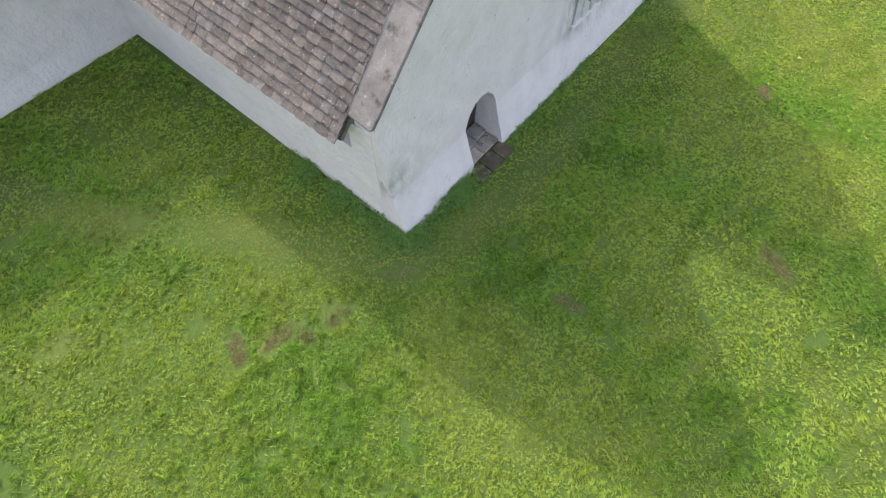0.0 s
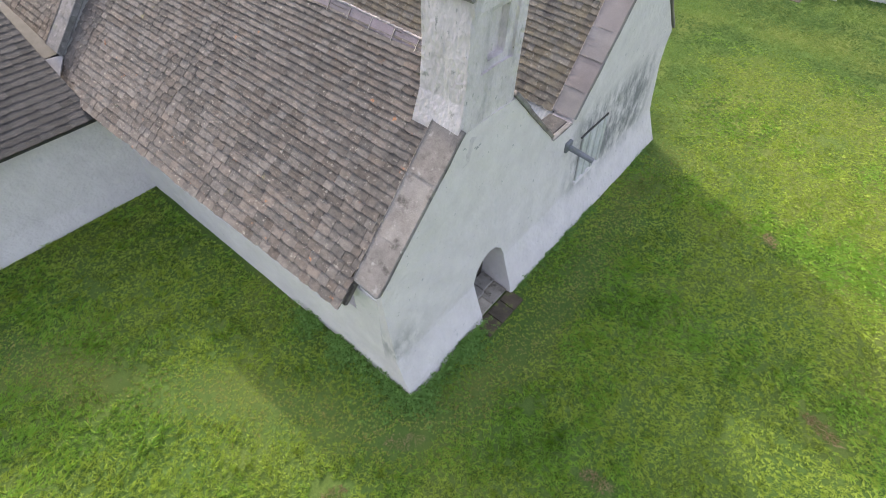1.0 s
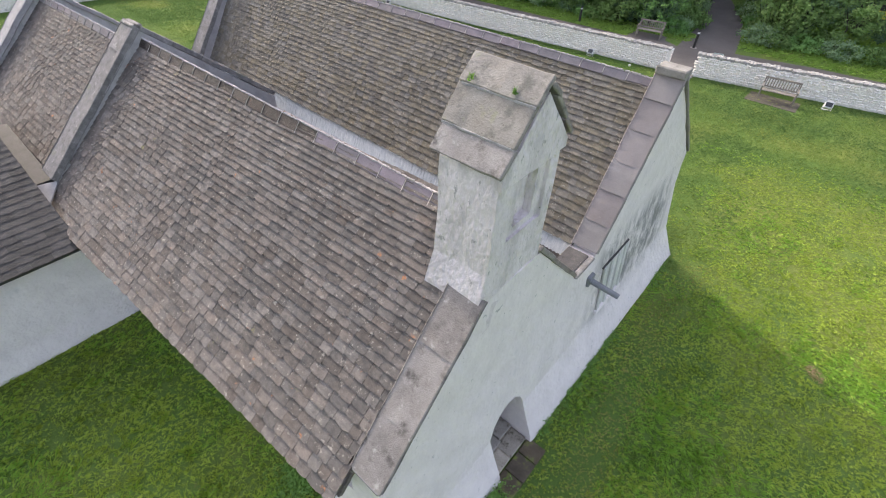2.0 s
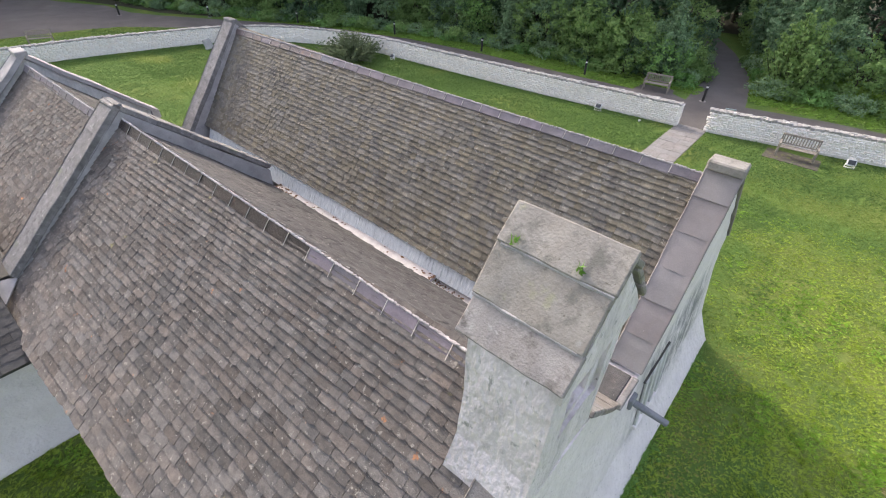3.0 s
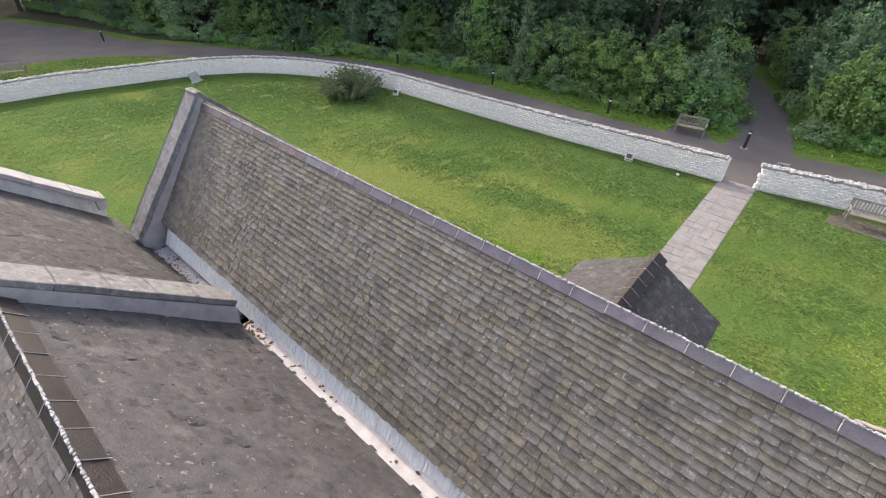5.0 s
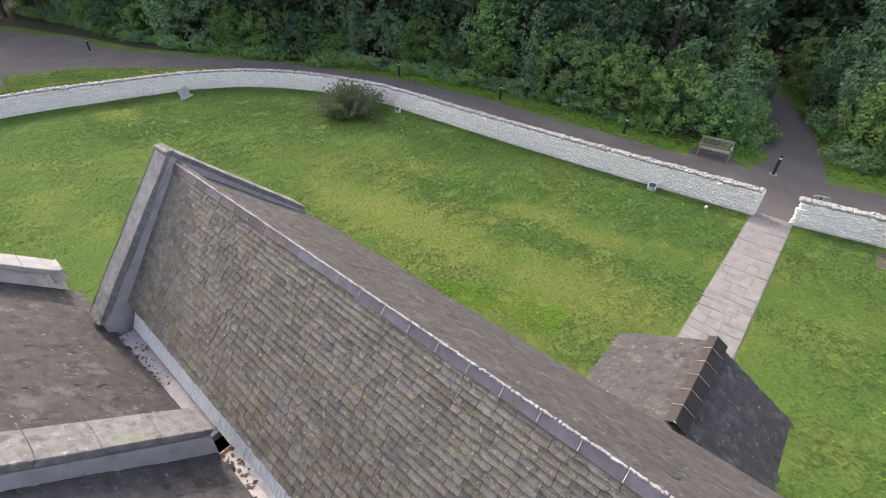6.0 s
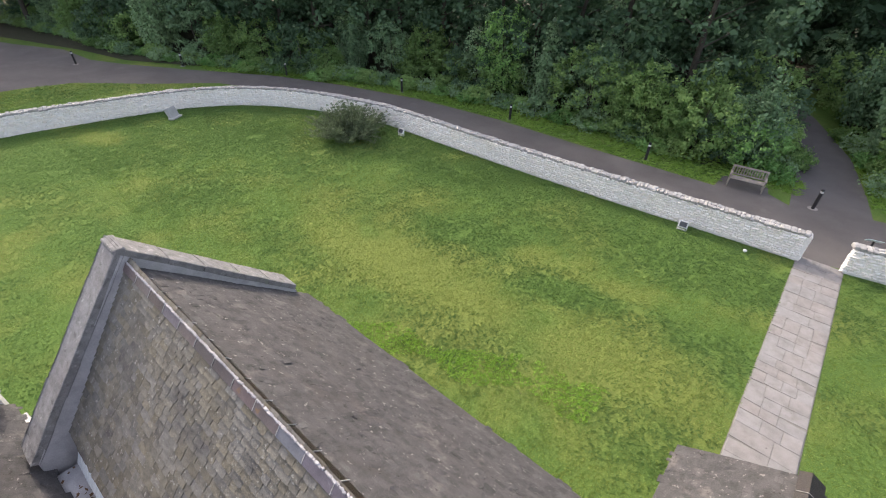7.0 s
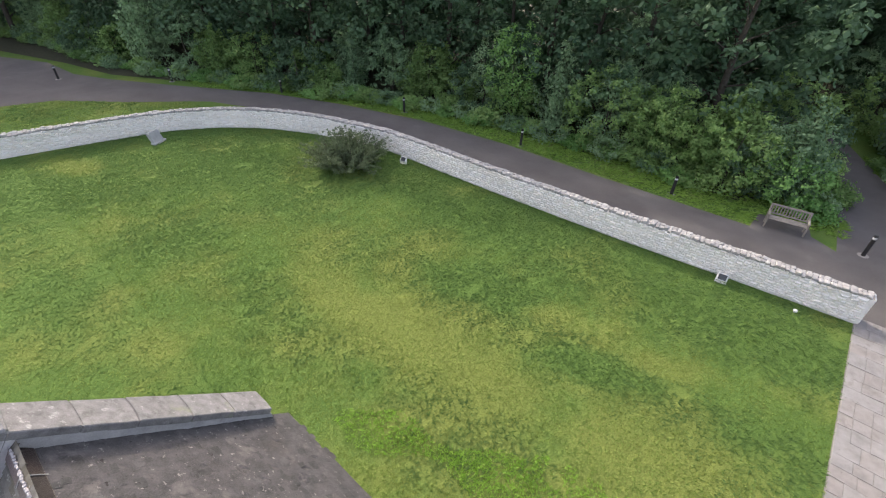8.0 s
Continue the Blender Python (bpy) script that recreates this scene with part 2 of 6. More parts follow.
PATH_JOINT = material("earthy_path_joint", (0.135, 0.128, 0.115), (0.26, 0.25, 0.23), 0.95, 5, 60, 0.4)
FLAG = material("grey_flagstone", (0.195, 0.184, 0.178), (0.31, 0.293, 0.284), 0.85, 3, 60, 0.4, pieces=0.05, spots=[((0.17, 0.16, 0.145), 1.6, 0.58, 0.15), ((0.10, 0.095, 0.085), 7.0, 0.66, 0.06)])
THRESHOLD = material("worn_threshold_stone", (0.26, 0.235, 0.20), (0.50, 0.465, 0.41), 0.85, 4, 50, 0.5, pieces=0.2, spots=[((0.12, 0.11, 0.085), 5.0, 0.56, 0.1)])
# Coping whitewash, painted darker than the face to offset sun on the tops.
WALL_TOP = material("sun_offset_whitewashed_coping", (0.30, 0.29, 0.28), (0.48, 0.465, 0.45), 0.9, 5.0, 30, 0.8, pieces=0.14)
SLAB = material("mossy_doorstep_stone", (0.06, 0.05, 0.038), (0.15, 0.128, 0.10), 0.85, 5, 60, 0.4, pieces=0.15, spots=[((0.16, 0.20, 0.05), 5.0, 0.55, 0.1)])
TARMAC = material("worn_tarmac", (0.088, 0.081, 0.080), (0.137, 0.127, 0.125), 0.9, 0.5, 80, 0.3, spots=[((0.165, 0.155, 0.15), 0.35, 0.60, 0.2)])
SOIL = material("leaf_strewn_soil", (0.028, 0.032, 0.018), (0.06, 0.058, 0.035), 0.95, 4, 50, 0.4)
TEAK = material("weathered_bench_wood", (0.20, 0.175, 0.15), (0.34, 0.31, 0.27), 0.8, 8, 60, 0.3)
BLACK_METAL = material("black_painted_metal", (0.012, 0.012, 0.013), (0.03, 0.03, 0.032), 0.45, 6, 60, 0.05)
WHITE_BAND = material("white_reflective_band", (0.70, 0.70, 0.70), (0.80, 0.80, 0.80), 0.5, 6, 60, 0.05)
OAK = material("dark_oak_door", (0.035, 0.028, 0.022), (0.075, 0.06, 0.048), 0.7, 8, 70, 0.4)
APRON = material("dull_grey_lead_apron", (0.03, 0.03, 0.033), (0.06, 0.06, 0.065), 0.75, 4, 50, 0.3, spots=[((0.10, 0.10, 0.105), 3.0, 0.66, 0.1)])
PEWTER = material("grey_lead_pipe", (0.16, 0.17, 0.19), (0.26, 0.27, 0.30), 0.5, 6, 60, 0.1, metal=0.3)
BARK = material("tree_bark", (0.035, 0.03, 0.025), (0.09, 0.08, 0.065), 0.9, 5, 40, 0.6)
HEADSTONE = material("grey_headstone", (0.34, 0.34, 0.335), (0.48, 0.48, 0.475), 0.85, 4, 60, 0.3)
YELLOW = material("yellow_painted_sign", (0.55, 0.50, 0.05), (0.62, 0.58, 0.08), 0.5, 6, 60, 0.05)
SIGN_FACE = material("pale_blue_sign_panel", (0.40, 0.52, 0.55), (0.55, 0.66, 0.68), 0.4, 12, 60, 0.0)
GLASS_DARK = material("dark_lamp_glass", (0.03, 0.035, 0.04), (0.06, 0.065, 0.07), 0.15, 6, 60, 0.0)
LITTER = leafy("dead_leaf", (0.09, 0.05, 0.028), (0.22, 0.13, 0.075), 0.8, 0.1)
LEAF_DARK = leafy("dark_tree_leaf", (0.045, 0.095, 0.055), (0.142, 0.232, 0.125), 0.6, 0.35)
LEAF_MID = leafy("hazel_leaf", (0.10, 0.20, 0.06), (0.33, 0.48, 0.17), 0.6, 0.4)
LEAF_GREY = leafy("grey_green_leaf", (0.12, 0.215, 0.12), (0.35, 0.50, 0.27), 0.6, 0.4)
LEAF_BUSH = leafy("yew_bush_leaf", (0.09, 0.13, 0.07), (0.25, 0.305, 0.17), 0.6, 0.35)
LEAF_WEED = leafy("broadleaf_weed", (0.09, 0.19, 0.04), (0.20, 0.36, 0.085))
BLADE = leafy("grass_blade", (0.139, 0.233, 0.048), (0.228, 0.328, 0.084), 0.6, 0.45)
BLADE_STRAW = leafy("yellowing_grass_blade", (0.188, 0.251, 0.056), (0.299, 0.363, 0.102), 0.6, 0.45)
BLADE_DEAD = leafy("dead_pinkish_thatch", (0.40, 0.28, 0.17), (0.62, 0.48, 0.34), 0.8, 0.2)
BLADE_WORN = leafy("worn_brown_grass_blade", (0.20, 0.19, 0.045), (0.44, 0.385, 0.15), 0.7, 0.35)
BLADE_PALE = leafy("unmown_grass_blade", (0.337, 0.458, 0.069), (0.428, 0.541, 0.099), 0.6, 0.45)
BLADE_DEEP = leafy("deep_green_grass_blade", (0.096, 0.176, 0.050), (0.142, 0.236, 0.080), 0.6, 0.45)
BLADE_LUSH = leafy("lush_grass_blade", (0.225, 0.42, 0.054), (0.30, 0.50, 0.080), 0.6, 0.45)
BLADE_VERGE = leafy("verge_grass_blade", (0.155, 0.29, 0.048), (0.30, 0.45, 0.10), 0.6, 0.45)
LEAF_LIME = leafy("bright_green_leaf", (0.12, 0.27, 0.075), (0.34, 0.56, 0.19), 0.6, 0.4)
# Stretches of the lawn dulled to stand in for soft tree shade, and yellow ones: x, y, half length, half width, turn,
# how green.
SHADE_AND_STRAW = [(16.1, -18.1, 2.6, 1.3, 0.5, 0.75), (11.4, -17.6, 1.9, 0.7, 0.3, 0.7), (19.2, -21.6, 3.4, 1.4, 0.1, 0.5), (9.0, -22.0, 2.4, 1.6, 0.1, 0.5), (34.6, -9.2, 3.0, 2.0, 0.9, 0.6),
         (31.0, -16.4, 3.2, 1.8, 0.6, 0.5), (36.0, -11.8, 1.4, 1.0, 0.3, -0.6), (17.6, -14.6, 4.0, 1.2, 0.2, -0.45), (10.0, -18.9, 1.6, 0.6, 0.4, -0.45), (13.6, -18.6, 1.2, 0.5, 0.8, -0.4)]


def turf(name):
    """Mown grass seen from above: blade-sized grain, tufts, broad green and yellow stretches, a dry middle and a
    yellower west of the lawn, painted tree shade, worn soil flecks.
    """
    m = bpy.data.materials.new(name)
    m.use_nodes = True
    n, l = m.node_tree.nodes, m.node_tree.links
    p = n["Principled BSDF"]
    p.inputs["Roughness"].default_value, p.inputs["Specular IOR Level"].default_value = 0.95, 0.1
    geo = n.new("ShaderNodeNewGeometry")

    def cloud(scale, detail, rough, bend=0.0):
        t = n.new("ShaderNodeTexNoise")
        t.inputs["Scale"].default_value, t.inputs["Detail"].default_value, t.inputs["Roughness"].default_value, t.inputs["Distortion"].default_value = scale, detail, rough, bend
        l.new(geo.outputs["Position"], t.inputs["Vector"])
        return t.outputs["Fac"]

    def ramp(v, a, b):
        r = n.new("ShaderNodeMapRange")
        r.interpolation_type = "SMOOTHSTEP"
        l.new(v, r.inputs[0])
        r.inputs[1].default_value, r.inputs[2].default_value = a, b
        return r.outputs[0]

    def mix(f, a, b):
        t = n.new("ShaderNodeMix")
        t.data_type = "RGBA"
        l.new(f, t.inputs[0])
        for k, c in ((6, a), (7, b)):
            if isinstance(c, tuple):
                t.inputs[k].default_value = (*c, 1)
            else:
                l.new(c, t.inputs[k])
        return t.outputs[2]

    grain, tuft, broad = cloud(42, 3, 0.7, 1.2), cloud(7, 4, 0.65, 0.8), cloud(0.4, 3, 0.55)
    green = mix(ramp(grain, 0.36, 0.64), (0.066, 0.124, 0.027), (0.118, 0.190, 0.046))
    yellow = mix(ramp(grain, 0.36, 0.64), (0.116, 0.150, 0.034), (0.195, 0.235, 0.062))
    nearest = None
    for x, y, rx, ry in ((13.5, -15.5, 9.5, 4.2), (-5.5, -13.5, 5.5, 6.5)):
        mapping, far, least = n.new("ShaderNodeMapping"), n.new("ShaderNodeVectorMath"), n.new("ShaderNodeMath")
        mapping.inputs["Location"].default_value = (-x / rx, -y / ry, 0)
        mapping.inputs["Scale"].default_value = (1 / rx, 1 / ry, 0)
        far.operation, least.operation = "LENGTH", "MINIMUM"
        l.new(geo.outputs["Position"], mapping.inputs["Vector"])
        l.new(mapping.outputs[0], far.inputs[0])
        least.inputs[1].default_value = 9.0
        l.new(far.outputs["Value"], least.inputs[0])
        if nearest is not None:
            l.new(nearest, least.inputs[1])
        nearest = least.outputs[0]
    dry = n.new("ShaderNodeMath")
    dry.operation = "MULTIPLY_ADD"
    l.new(ramp(nearest, 1.25, 0.3), dry.inputs[0])
    dry.inputs[1].default_value = 0.21
    l.new(broad, dry.inputs[2])
    dry = dry.outputs[0]
    # Tree shade put into the turf colour as dull ellipses; negative gains yellow it.
    for x, y, rx, ry, turn, gain in SHADE_AND_STRAW:
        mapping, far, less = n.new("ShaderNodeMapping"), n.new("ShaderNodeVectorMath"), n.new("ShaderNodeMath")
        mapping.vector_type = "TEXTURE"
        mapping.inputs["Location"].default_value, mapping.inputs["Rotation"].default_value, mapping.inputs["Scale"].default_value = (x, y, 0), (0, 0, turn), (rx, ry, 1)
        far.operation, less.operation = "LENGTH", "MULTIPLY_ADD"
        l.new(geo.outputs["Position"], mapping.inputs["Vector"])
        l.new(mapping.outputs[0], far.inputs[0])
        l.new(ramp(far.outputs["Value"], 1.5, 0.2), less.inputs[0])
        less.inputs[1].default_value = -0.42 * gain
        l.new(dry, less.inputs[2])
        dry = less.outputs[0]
    sum_of = n.new("ShaderNodeMath")
    sum_of.operation = "MULTIPLY_ADD"
    l.new(tuft, sum_of.inputs[0])
    sum_of.inputs[1].default_value = 0.22
    l.new(dry, sum_of.inputs[2])
    col = mix(ramp(sum_of.outputs[0], 0.50, 0.90), green, yellow)
    col = mix(ramp(cloud(2.1, 6, 0.7), 0.66, 0.74), col, (0.18, 0.15, 0.085))
    l.new(col, p.inputs["Base Color"])
    bump = n.new("ShaderNodeBump")
    bump.inputs["Strength"].default_value, bump.inputs["Distance"].default_value = 0.6, 0.03
    height = n.new("ShaderNodeMath")
    height.operation = "MULTIPLY_ADD"
    l.new(tuft, height.inputs[0])
    height.inputs[1].default_value = 1.5
    l.new(grain, height.inputs[2])
    l.new(height.outputs[0], bump.inputs["Height"])
    l.new(bump.outputs[0], p.inputs["Normal"])
    return m


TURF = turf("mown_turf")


# ---- helpers of the build ----
def mesh_of(name, bm):
    me = bpy.data.meshes.new(name)
    bmesh.ops.recalc_face_normals(bm, faces=bm.faces)
    bm.to_mesh(me)
    bm.free()
    return me


def part(name, bm, mat, parent=None, label=""):
    """Links a bmesh or a mesh as one object under a thing or a part."""
    me = mesh_of(name, bm) if isinstance(bm, bmesh.types.BMesh) else bm
    if mat is not None and not me.materials:
        me.materials.append(mat)
    ob = new(name, me)
    if parent is not None:
        ob.parent = parent
        ob.matrix_parent_inverse = parent.matrix_world.inverted()
    return tagged(ob, label)


def thing(name, label, category, at=(0, 0, 0), group="", turn=0.0):
    ob = new(name)
    ob.empty_display_size = 0.2
    ob.matrix_world = pose(*at, 0, 0, turn)
    return tagged(ob, label, category, group)


def structure(name, bm, mat, label="", category=""):
    return tagged(part(name, bm, mat), label, category, "", "structure")


def box(bm, lo, hi, bevel=0.0, m=None):
    made = bmesh.ops.create_cube(bm, size=1.0)["verts"]
    for v in made:
        v.co = Vector([(lo[i] + hi[i]) / 2 + v.co[i] * (hi[i] - lo[i]) for i in range(3)])
    if bevel:
        edges = list({e for v in made for e in v.link_edges})
        made = bmesh.ops.bevel(bm, geom=edges, offset=bevel, segments=1, affect="EDGES", profile=0.5)["verts"]
    if m is not None:
        bmesh.ops.transform(bm, matrix=m, verts=made)
    return made


def prism(bm, outline, axis, a, b):
    """An outline in the two other axes, drawn out along one axis from a to b."""
    order = {"x": lambda u, v, w: (w, u, v), "y": lambda u, v, w: (u, w, v), "z": lambda u, v, w: (u, v, w)}[axis]
    one = [bm.verts.new(order(u, v, a)) for u, v in outline]
    two = [bm.verts.new(order(u, v, b)) for u, v in outline]
    bm.faces.new(one), bm.faces.new(two[::-1])
    for i in range(len(one)):
        j = (i + 1) % len(one)
        bm.faces.new((one[i], two[i], two[j], one[j]))
    return one + two


def tube(bm, p, q, r0, r1, sides=8, caps=True):
    p, q = Vector(p), Vector(q)
    d = q - p
    made = bmesh.ops.create_cone(bm, cap_ends=caps, segments=sides, radius1=r0, radius2=r1, depth=d.length)["verts"]
    bmesh.ops.transform(bm, matrix=Matrix.Translation((p + q) / 2) @ d.to_track_quat("Z", "Y").to_matrix().to_4x4(), verts=made)
    return made


def cut(bm, xs=(), ys=(), zs=()):
    for axis, values in ((0, xs), (1, ys), (2, zs)):
        for v in values:
            co, no = Vector((0, 0, 0)), Vector((0, 0, 0))
            co[axis], no[axis] = v, 1
            bmesh.ops.bisect_plane(bm, geom=bm.verts[:] + bm.edges[:] + bm.faces[:], plane_co=co, plane_no=no)


def uneven(bm, amount, scale=1.3, keep_z=True):
    for v in bm.verts:
        d = noise.noise_vector(v.co * scale) * amount + noise.noise_vector(v.co * scale * 3.1) * amount * 0.4
        v.co += Vector((d.x, d.y, 0 if keep_z else d.z))


def carved(ob, cutters):
    """Takes the cutters' shapes out of a mesh, and removes them."""
    for c in cutters:
        mod = ob.modifiers.new("opening", "BOOLEAN")
        mod.operation, mod.object, mod.solver = "DIFFERENCE", c, "EXACT"
    done = bpy.data.meshes.new_from_object(ob.evaluated_get(bpy.context.evaluated_depsgraph_get()))
    ob.modifiers.clear()
    ob.data = done
    for c in cutters:
        bpy.data.objects.remove(c)


def sheet(name, verts, faces, mat):
    me = bpy.data.meshes.new(name)
    me.from_pydata(verts, [], faces)
    me.materials.append(mat)
    return me


# ---- the church ----
church = thing("church", "small whitewashed medieval stone church with stone-slate roofs and a bellcote", "church")


def batter(z):
    """How far the foot of the west wall stands out."""
    return float(np.interp(z, (0, 0.6, 1.1, 3.0, 7.0), (-0.08, 0.15, 0.32, 0.52, 0.56)))


def wall_part(name, outline, axis, a, b, mat, label="", rough=0.018, west=False, steps=0.45):
    bm = bmesh.new()
    prism(bm, outline, axis, a, b)
    us, vs = [u for u, _ in outline], [v for _, v in outline]
    lines = [np.arange(min(q) + steps, max(q), steps) for q in (us, vs)]
    cut(bm, **{"x": {"ys": lines[0], "zs": lines[1]}, "y": {"xs": lines[0], "zs": lines[1]}}[axis])
    if west:
        for v in bm.verts:
            if v.co.x < 0.5:
                v.co.x = batter(v.co.z)
    uneven(bm, rough)
    return part(name, bm, mat, church, label)


def nave_y(x):
    """The nave's north wall runs a little askew."""
    return 0.036 * x


gable = [(-10.62, -0.1), (-10.62, 0.0), (-10.25, 1.1), (-9.88, 2.6), (-9.88, 3.43), (-7.0, 6.03), (-5.32, 3.16), (-5.30, 3.20), (-4.52, 3.20), (-4.46, 3.31), (-2.90, 4.88), (-1.68, 4.88), (0.02, 3.06), (0.04, 2.7), (0.04, 1.2), (0.07, 0.0), (0.07, -0.1)]
west_wall = wall_part("west_gable_wall", gable, "x", 0.0, 0.98, WEST_WASH, "rough limewashed west gable wall with battered foot", west=True, steps=0.4)

# The doorway: an arched opening right through, with a splayed reveal.
arch = [(-3.16, -0.2), (-3.16, 1.15), (-3.05, 1.42), (-2.86, 1.62), (-2.66, 1.68), (-2.46, 1.62), (-2.27, 1.42), (-2.16, 1.15), (-2.16, -0.2)]
bm = bmesh.new()
prism(bm, arch, "x", -0.5, 1.2)
door_cut = new("cutter", mesh_of("cutter", bm))
carved(west_wall, [door_cut])

bm = bmesh.new()
prism(bm, arch, "x", 0.80, 0.86)
west_door = part("door", bm, OAK, church, "dark oak plank door in arched opening")
for i in range(5):
    bm = bmesh.new()
    box(bm, (0.775, -3.13 + i * 0.19, 0.05), (0.80, -2.96 + i * 0.19, 1.15 + 0.35 * math.sin((i + 0.5) / 5 * math.pi)), 0.006)
    part("plank", bm, OAK, west_door)
bm = bmesh.new()
box(bm, (0.08, -3.15, 0.01), (0.80, -2.17, 0.09), 0.01)
threshold = part("threshold", bm, THRESHOLD, church, "worn grey stone threshold")
for a, b, c, d in ((0.06, -3.14, 0.40, -2.62), (0.06, -2.60, 0.36, -2.19), (0.42, -3.14, 0.76, -2.75), (0.38, -2.73, 0.77, -2.19)):
    bm = bmesh.new()
    box(bm, (a, b, 0.06), (c, d, 0.11 + 0.25 * (a > 0.2) * 0.2), 0.014)
    uneven(bm, 0.012, 5)
    part("slab", bm, THRESHOLD, threshold)
def on_face(bm):
    """Lays a flat piece, built from x = 0 inwards, onto the leaning face of the west wall."""
    for v in bm.verts:
        v.co.x += batter(v.co.z)
    return bm


# Panel stands proud of the wall; its darker tone stands in for recess shade.
bm = bmesh.new()
box(bm, (-0.014, -7.05, 1.30), (0.10, -5.95, 2.48))
cut(bm, zs=(1.6, 1.9, 2.2))
west_window = part("window", on_face(bm), STAINED, church, "blocked limewashed window with two stone mullions")
for y in (-7.0, -6.68, -6.32, -6.0):
    bm = bmesh.new()
    box(bm, (-0.05, y - 0.05, 1.30), (0.05, y + 0.05, 2.48))
    cut(bm, zs=(1.6, 1.9, 2.2))
    part("mullion", on_face(bm), STAINED, west_window)
bm = bmesh.new()
box(bm, (-0.035, -7.12, 2.49), (0.05, -5.88, 2.53), 0.01)
part("hood_mould", on_face(bm), SLATE_DARK, west_window, "dark dripstone over the window")
bm = bmesh.new()
box(bm, (-0.07, -7.10, 1.22), (0.05, -5.90, 1.30), 0.01)
part("sill", on_face(bm), LIMEWASH, west_window)

# The other walls.
bm = bmesh.new()
prism(bm, [(0.62, 0.05), (9.3, nave_y(9.3) + 0.02), (9.3, nave_y(9.3) - 0.8), (0.62, -0.8)], "z", -0.1, 2.80)
cut(bm, xs=np.arange(1.0, 9.3, 0.5), zs=np.arange(0.3, 2.8, 0.4))
for v in bm.verts:
    if v.co.y > nave_y(v.co.x) - 0.4:
        v.co.y += float(np.interp(v.co.z, (0, 0.8, 2.8), (0.02, 0.0, 0.0)))
uneven(bm, 0.02)
north_wall = part("north_wall", bm, LIMEWASH, church, "plain limewashed north wall")
carved(north_wall, [new("cutter", mesh_of("cutter", (lambda b: (box(b, (lo, -0.6, 2.05), (lo + 0.42, 1.0, 2.62)), b)[1])(bmesh.new()))) for lo in (1.15, 6.0)])
for lo in (1.15, 6.0):
    bm = bmesh.new()
    box(bm, (lo, -0.42, 2.05), (lo + 0.42, -0.38, 2.62))
    part("window", bm, GLASS_DARK, church, "small dark slit window under the eaves")
wall_part("nave_east_gable", [(-4.98, 0), (-4.98, 3.44), (-2.28, 5.68), (0.34, 3.25), (0.34, 0)], "x", 10.085, 10.60, CEMENT, "gable wall with grey cement upstand below its coping", steps=0.6)
wall_part("chancel_east_gable", [(-4.70, 0), (-4.70, 3.40), (-2.12, 5.52), (0.45, 3.2), (0.45, 0)], "x", 16.10, 16.50, STAINED, "weathered limewashed gable wall", steps=0.6)
wall_part("aisle_east_gable", [(-9.95, 0), (-9.62, 3.60), (-7.02, 5.985), (-4.78, 3.10), (-4.78, 0)], "x", 14.205, 14.66, CEMENT, "gable wall with grey cement upstand below its coping", steps=0.6)
wall_part("aisle_south_wall", [(0.98, -0.1), (0.98, 3.20), (14.26, 3.20), (14.26, -0.1)], "y", -9.82, -9.2, LIMEWASH, "limewashed south wall", steps=0.8)
for v in bpy.data.objects["aisle_south_wall"].data.vertices:
    if v.co.y < -9.6:
        v.co.y -= float(np.interp(v.co.z, (0, 1.2, 3.2), (0.72, 0.35, 0.0)))
wall_part("chancel_south_wall", [(10.6, 0), (10.6, 2.55), (16.1, 2.55), (16.1, 0)], "y", -4.85, -4.5, LIMEWASH, "limewashed chancel wall", steps=0.8)
wall_part("chancel_north_wall", [(10.6, 0), (10.6, 2.8), (16.1, 2.8), (16.1, 0)], "y", -0.3, 0.2, LIMEWASH, "limewashed chancel wall", steps=0.8)

# The north wing, of which the west wall and the eaves of the roof show.
bm = bmesh.new()
prism(bm, [(0.30, -0.1), (8.5, -0.1), (8.5, 2.62), (0.30, 2.62)], "x", 8.97, 9.5)
cut(bm, ys=np.arange(0.6, 8.5, 0.35), zs=np.arange(0.2, 2.6, 0.35))
for v in bm.verts:
    if v.co.x < 9.2:
        v.co.x += float(np.interp(v.co.z, (0, 0.5, 2.6), (0.0, 0.08, 0.12)))
uneven(bm, 0.03)
part("wing_wall", bm, LIMEWASH, church, "limewashed rubble wall of the low north wing")
wall_part("wing_end_wall", [(9.5, -0.1), (9.5, 2.6), (12.4, 4.25), (15.3, 2.6), (15.3, -0.1)], "y", 7.9, 8.4, LIMEWASH, "limewashed end wall of the wing", steps=0.8)
wall_part("wing_east_wall", [(0.40, -0.1), (7.9, -0.1), (7.9, 2.6), (0.40, 2.6)], "x", 15.0, 15.4, LIMEWASH, "limewashed east wall of the wing", steps=0.8)


